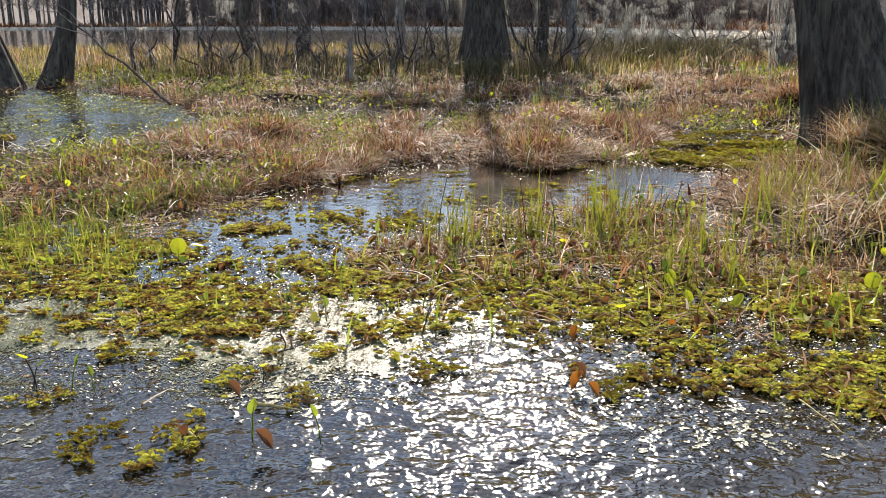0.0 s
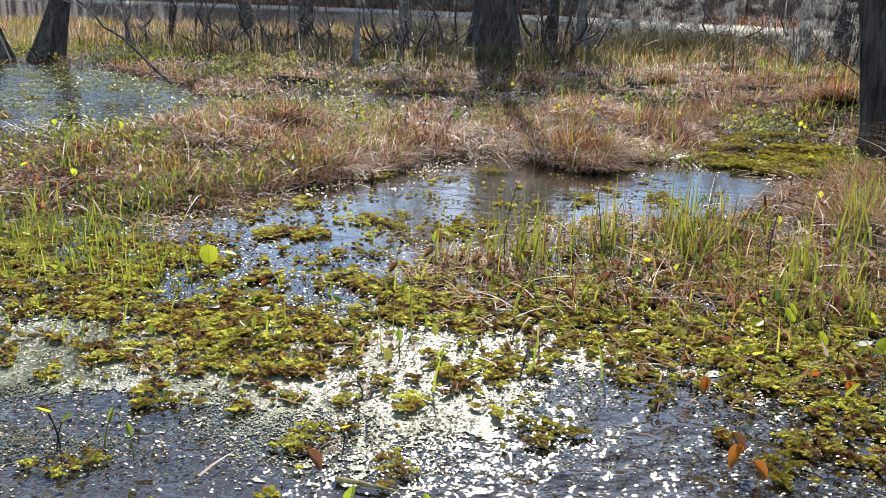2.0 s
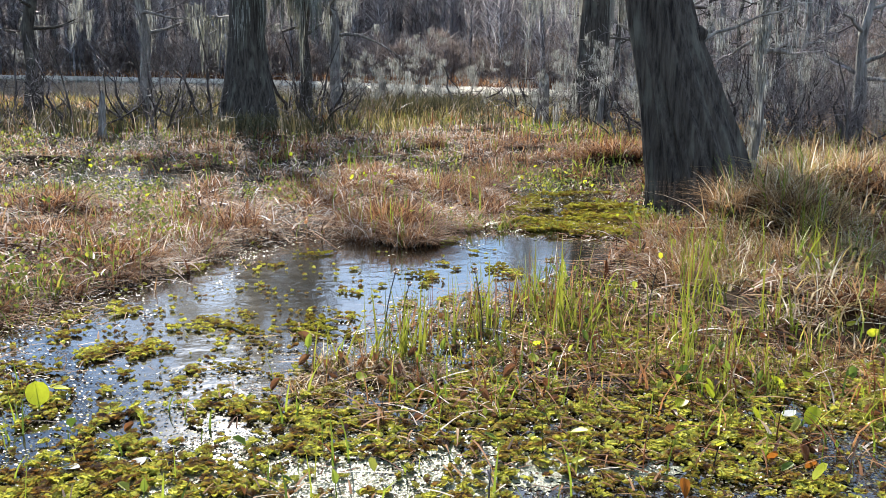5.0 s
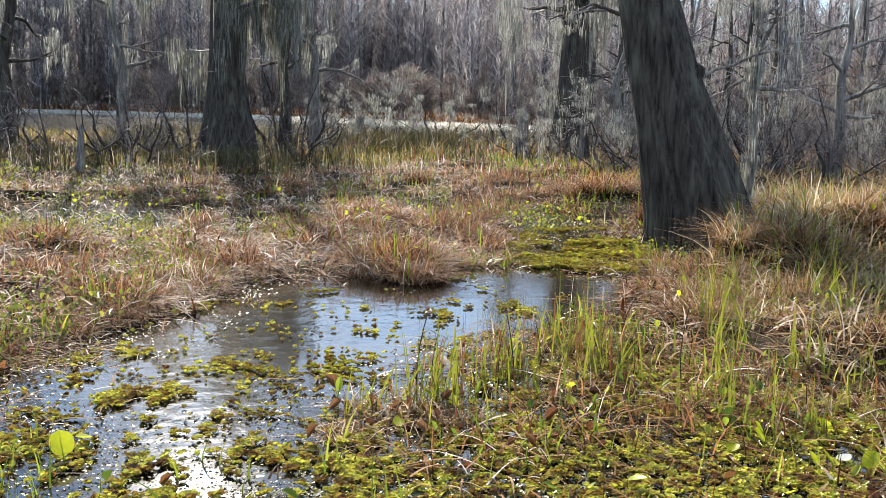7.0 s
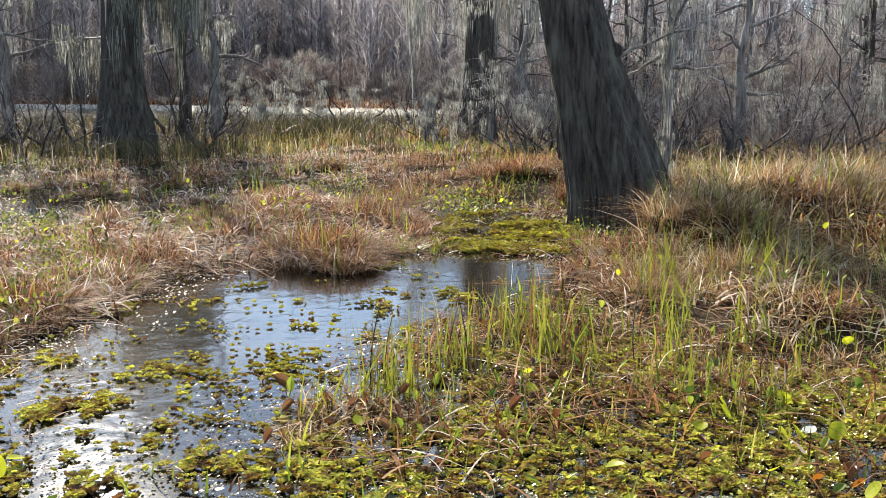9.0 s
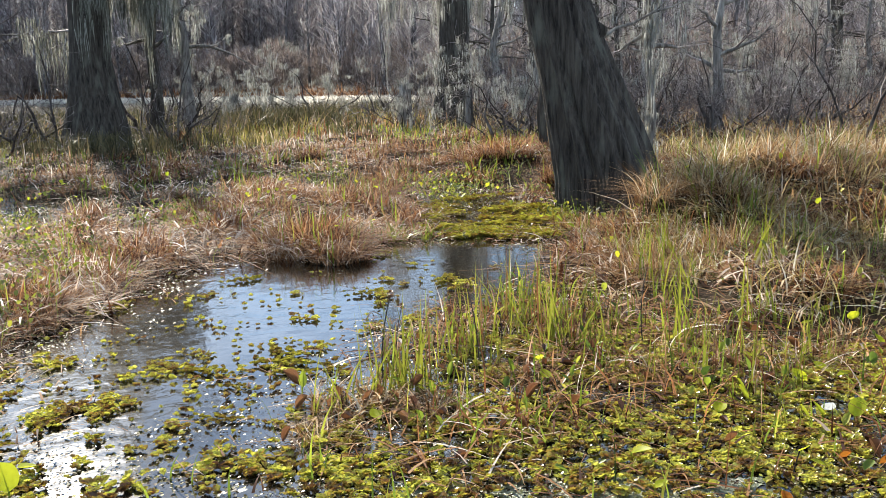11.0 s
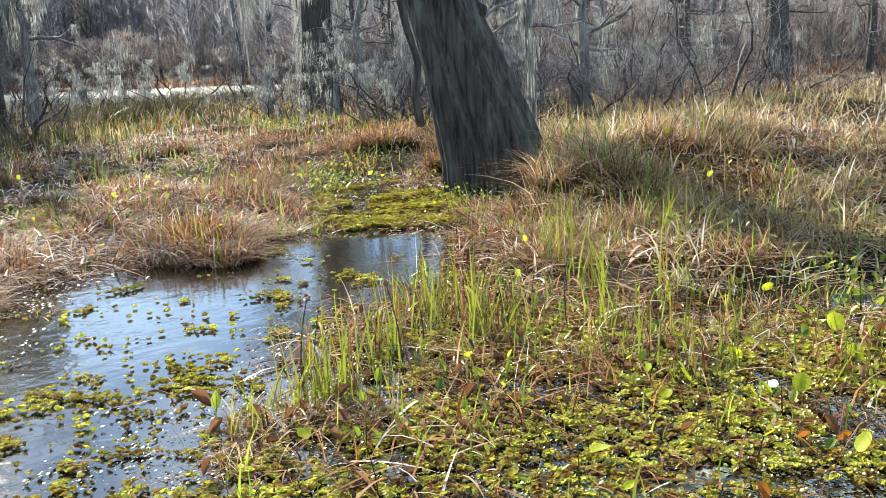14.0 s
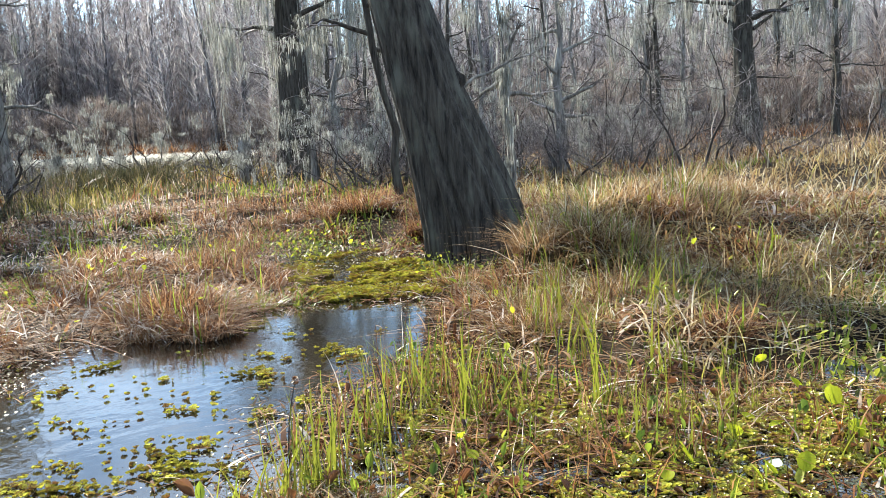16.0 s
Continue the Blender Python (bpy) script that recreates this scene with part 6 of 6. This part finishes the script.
more_at_water(tall_leaf, -0.52, 3.5, -1.0, 0.6)
more_at_water(tall_leaf, 0.88, 4.15, -1.4, 0.8)
at_water(brownie, -0.32, 5.75, 2.6, 1.2, 0.05)
at_water(orange, 0.66, 3.98, 1.2, 0.7, 0.02)
at_water(pale, 1.40, 4.50, 0.3, 1.0, 0.03)
for lx, ly, ls in ((-1.36, 5.46, 0.9), (-0.16, 5.24, 0.75), (0.66, 5.32, 0.8), (0.5, 4.53, 0.8), (0.4, 4.28, 0.6), (1.25, 4.44, 0.7), (1.15, 4.0, 0.8), (1.43, 4.39, 0.9), (1.68, 4.2, 0.8), (1.52, 4.0, 0.8), (1.59, 4.79, 0.9), (1.81, 4.86, 0.9), (2.17, 4.7, 1.0), (1.9, 4.45, 1.0), (2.3, 4.95, 0.9), (1.26, 4.63, 0.6), (3.29, 5.49, 0.9), (-1.1, 4.22, 0.7), (0.95, 5.35, 0.7), (0.75, 5.55, 0.6), (2.5, 5.3, 0.9), (2.0, 4.1, 0.8), (1.0, 4.15, 0.6)):
    more_at_water((lily, flat_lily, flat_lily)[rs.randint(3)], lx, ly, rs.uniform(0, 6.28), ls * rs.uniform(0.9, 1.1), rs.uniform(0.0, 0.03))
for lx, ly, ls in ((-0.45, 3.08, 1.1), (-0.25, 3.10, 0.9), (-1.14, 3.44, 0.7), (-1.6, 4.6, 0.8), (0.1, 5.3, 1.0), (0.5, 5.35, 1.1), (0.7, 5.2, 0.9), (-0.35, 5.6, 1.1), (0.25, 5.45, 1.0), (1.4, 4.9, 0.9), (-0.42, 4.25, 0.8), (-1.0, 4.35, 0.7), (0.35, 4.9, 0.8), (-2.0, 4.9, 0.8), (1.9, 4.2, 0.9), (2.2, 4.4, 1.0)):
    more_at_water(spoon, lx, ly, rs.uniform(0, 6.28), ls)
for lx, ly, ls in ((-0.15, 5.45, 0.9), (0.0, 5.42, 0.8), (0.1, 5.5, 0.8), (-0.28, 5.48, 0.9), (0.2, 5.38, 0.7), (0.75, 5.5, 0.8), (1.05, 5.55, 1.1), (-0.2, 5.6, 1.0), (-0.05, 5.5, 1.1), (-0.4, 5.55, 0.9), (0.15, 5.6, 0.9), (-0.55, 5.2, 0.8), (0.45, 5.15, 1.0), (0.6, 5.05, 0.9), (1.2, 4.1, 0.9), (-0.56, 3.32, 0.9), (-0.66, 3.05, 0.9), (0.66, 3.52, 0.9), (-0.36, 2.96, 1.0), (0.3, 4.9, 0.8), (1.5, 5.0, 0.9), (1.9, 5.1, 0.9), (2.3, 4.6, 1.0), (-1.1, 4.9, 0.7), (0.85, 4.45, 0.7), (-0.7, 4.3, 0.8)):
    more_at_water(brownie, lx, ly, rs.uniform(0, 6.28), ls, rs.uniform(0.01, 0.05))
for lx, ly, ls in ((0.61, 3.47, 0.8), (0.70, 3.42, 0.6), (1.19, 4.09, 0.5), (1.1, 4.18, 0.5), (1.95, 4.55, 0.6), (1.75, 4.05, 0.5)):
    more_at_water(orange, lx, ly, rs.uniform(0, 6.28), ls, 0.02)
for lx, ly, ls in ((-1.28, 4.70, 1.0), (-1.07, 4.64, 1.1), (1.3, 4.58, 0.5), (2.1, 5.0, 0.7), (2.6, 5.6, 0.6), (-0.75, 4.95, 0.6)):
    more_at_water(pale, lx, ly, rs.uniform(0, 6.28), ls, 0.015)


for k in range(56):
    lx, ly = rs.uniform(1.1, 3.0), rs.uniform(3.9, 5.7)
    if lx > 1.1 + 0.5 * max(0.0, 4.6 - ly):
        more_at_water((flat_lily, spoon, lily, flat_lily, brownie)[k % 5], lx, ly, rs.uniform(0, 6.28), rs.uniform(0.45, 0.85), rs.uniform(0.0, 0.05))


def fern_clump(seed, chains_n, spread, size, material):
    rng = np.random.RandomState(seed)
    ob = tagged(new("floating_fern_clump"), "yellow-green and rusty clump of floating fern on open water", "water plants", "floating clumps")
    s = Soup()
    chains(s, rng, rng.normal(0, spread, chains_n), rng.normal(0, spread * 0.6, chains_n), rng.uniform(size * 0.8, size * 1.2, chains_n), 5)
    part("foliage", s, material, ob, kind="stuff")
    return ob


clumps = [fern_clump(400 + k, c, sp, 0.012, m) for k, (c, sp, m) in enumerate(((22, 0.05, MATLEAF), (40, 0.08, MATLEAF), (12, 0.03, MATLEAF), (34, 0.06, MOSSLEAF)))]
homes = ((-0.76, 2.92), (-0.70, 3.12), (-0.91, 3.76), (0.10, 3.71))
for ob, (hx, hy) in zip(clumps, homes):
    at_water(ob, hx, hy, rs.uniform(0, 6.28))
spots = [(-1.15, 3.79), (-1.24, 3.88), (-1.01, 4.07), (-0.56, 3.83), (-0.63, 3.59), (-0.93, 4.16), (-1.41, 4.14), (-0.99, 3.11), (-0.98, 2.98), (-0.62, 3.0), (-0.36, 3.4), (-0.05, 4.0), (0.49, 4.15), (0.78, 4.08), (-1.3, 3.35), (-1.08, 4.22), (-0.38, 3.85), (0.79, 3.52), (0.07, 3.58), (0.51, 3.99), (1.09, 3.46), (-0.84, 6.36), (-0.54, 5.97), (-1.28, 6.03), (-1.09, 6.0), (-0.84, 5.64), (-1.14, 5.66), (-0.81, 6.52), (0.82, 7.62), (0.30, 7.06), (0.78, 6.69), (1.17, 7.41), (0.94, 6.34), (-0.07, 5.92), (-0.27, 6.21), (0.05, 6.96), (-0.28, 6.17), (-0.58, 6.53), (-0.34, 7.81), (0.59, 7.32), (0.88, 7.44), (1.2, 7.19), (0.57, 7.03), (-0.04, 6.37), (0.2, 7.56), (-0.62, 6.26), (-0.61, 7.14)]
for _ in range(90):
    cx, cy = rs.uniform(-1.9, 1.9), rs.uniform(5.2, 8.6)
    inside = float(sdist(POND, np.array([cx]), np.array([cy]))[0])
    if inside > 0.03 and rs.rand() < (0.85 if cy < 6.4 - 0.3 * cx or inside < 0.2 else 0.25):
        spots.append((cx, cy))
for _ in range(30):
    cx, cy = rs.uniform(-8.5, -3.6), rs.uniform(9.6, 16)
    if float(sdist(SIDE_POND, np.array([cx]), np.array([cy]))[0]) > 0.1:
        more_at_water(clumps[rs.randint(4)], cx, cy, rs.uniform(0, 6.28), rs.uniform(0.8, 1.4))
for cx, cy in spots:
    more_at_water(clumps[rs.randint(4)], cx, cy, rs.uniform(0, 6.28), rs.uniform(0.6, 1.15))


def seed_stalk(name, label, h, seed):
    rng = np.random.RandomState(seed)
    ob = tagged(new(name), label, "reeds", "seed stalks")
    s, t = Soup(), np.linspace(0, 1, 7)
    tube(s, np.stack([0.12 * h * t ** 2, 0.05 * h * np.sin(3 * t), h * t - 0.06], -1), 0.004 - 0.0015 * t, 5)
    part("stem", s, SHRUBBARK, ob, smooth=True)
    s = Soup()
    n = 60
    a, z = rng.uniform(0, 6.28, n), rng.uniform(-1, 1, n)
    scales(s, rng, 0.12 * h + 0.007 * np.cos(a) * np.sqrt(1 - z * z), 0.05 * h * math.sin(3) + 0.007 * np.sin(a) * np.sqrt(1 - z * z), h - 0.06 + 0.009 * z, np.full(n, 0.009), z * 1.2, a)
    part("seed_head", s, BROWNLEAF, ob, "dry brown burr head")
    return ob


burr = seed_stalk("seed_stalk", "tall dark stalk with a dry brown burr head", 0.48, 601)
at_water(burr, 0.02, 5.62, 0.4)
for lx, ly, ls in ((0.12, 5.7, 0.8), (0.55, 5.75, 0.9), (0.72, 5.85, 0.7), (1.4, 5.6, 0.9)):
    more_at_water(burr, lx, ly, lx * 5, ls)

iris = tagged(tussock("sword_leaf_clump", "bright yellow-green clump of sword-shaped leaves at the water's edge", 205, 70, 0.26, 0.15, MARSHLEAF, 0.024, 0.9), category="water plant", group="sword-leaf clumps")
set_down(iris, 1.45, 9.05)
for bx, by, bs in ((1.75, 8.95, 0.9), (1.95, 9.2, 0.8), (1.2, 9.2, 0.7), (2.1, 8.75, 0.8), (2.3, 9.9, 0.7), (-0.3, 9.2, 0.6), (3.3, 6.9, 0.7), (-2.3, 6.6, 0.7)):
    again(iris, bx, by, bx * 7, bs)

heap = tussock("dead_plant_heap", "heap of curled brown dead leaves and stalks on the mat", 206, 260, 0.13, 0.17, TAWNY, 0.010, 1.9)
tagged(heap, category="plant litter", group="dead heaps")
at_water(heap, -0.15, 5.48, 0, 1.2, 0.02)
for bx, by, bs in ((0.12, 5.35, 0.7), (0.62, 5.5, 0.8), (1.15, 5.2, 0.8), (1.6, 5.25, 0.9), (2.0, 5.0, 0.9), (-0.4, 5.3, 0.6), (2.4, 5.2, 1.0), (1.9, 5.6, 1.0)):
    more_at_water(heap, bx, by, bx * 4, bs, 0.01)


# ---------------------------------------------------------------- fallen wood
def dead_branch(name, label, a, b, r, seed, kids=5, material=None):
    rng = np.random.RandomState(seed)
    a, b = np.array(a, float), np.array(b, float)
    ob = tagged(new(name), label, "branch")
    ob.location = a
    s, t = Soup(), Soup()
    n = 9
    k = np.linspace(0, 1, n)[:, None]
    pts = (b - a) * k + rng.normal(0, 0.008, (n, 3)) * np.linalg.norm(b - a) * np.sin(np.pi * k)
    tube(s, pts, r * (1 - 0.75 * k[:, 0]), 6)
    part("stem", s, material or SHRUBBARK, ob, smooth=True)
    for _ in range(kids):
        j = rng.randint(2, n - 1)
        for p, q, d in grow(rng, pts[j], (b - a) / np.linalg.norm(b - a) + rng.normal(0, 0.6, 3), np.linalg.norm(b - a) * 0.3, r * 0.4, 1, 3):
            tube(t, p, np.maximum(q, 0.003), 4)
    if kids:
        part("spray", t, TWIG, ob, kind="stuff")
    return ob


dead_branch("fallen_branch", "long dead branch slanting out of the side pool", (-4.62, 14.34, -0.03), (-7.2, 15.6, 1.66), 0.025, 501, 9)
dead_branch("floating_stalk", "pale yellow broken stalk floating in the water", (-0.52, 3.33, 0.012), (-0.34, 3.27, 0.02), 0.010, 502, 0, LOGWOOD)
dead_branch("floating_stalk", "short pale rotting stalk in the duckweed", (-0.70, 3.14, 0.005), (-0.63, 3.05, 0.02), 0.010, 512, 0, LOGWOOD)
dead_branch("bare_twig", "thin bare twig leaning out of the duckweed", (-0.62, 3.85, -0.02), (-0.35, 3.75, 0.10), 0.004, 503, 2)
dead_branch("bare_twig", "thin straw stalk over the open water", (1.40, 3.42, 0.02), (1.45, 2.95, 0.06), 0.004, 504, 0, LOGWOOD)
dead_branch("bare_twig", "short bent twig rising from the bright water", (0.02, 4.05, -0.02), (0.06, 4.15, 0.12), 0.005, 505, 2)
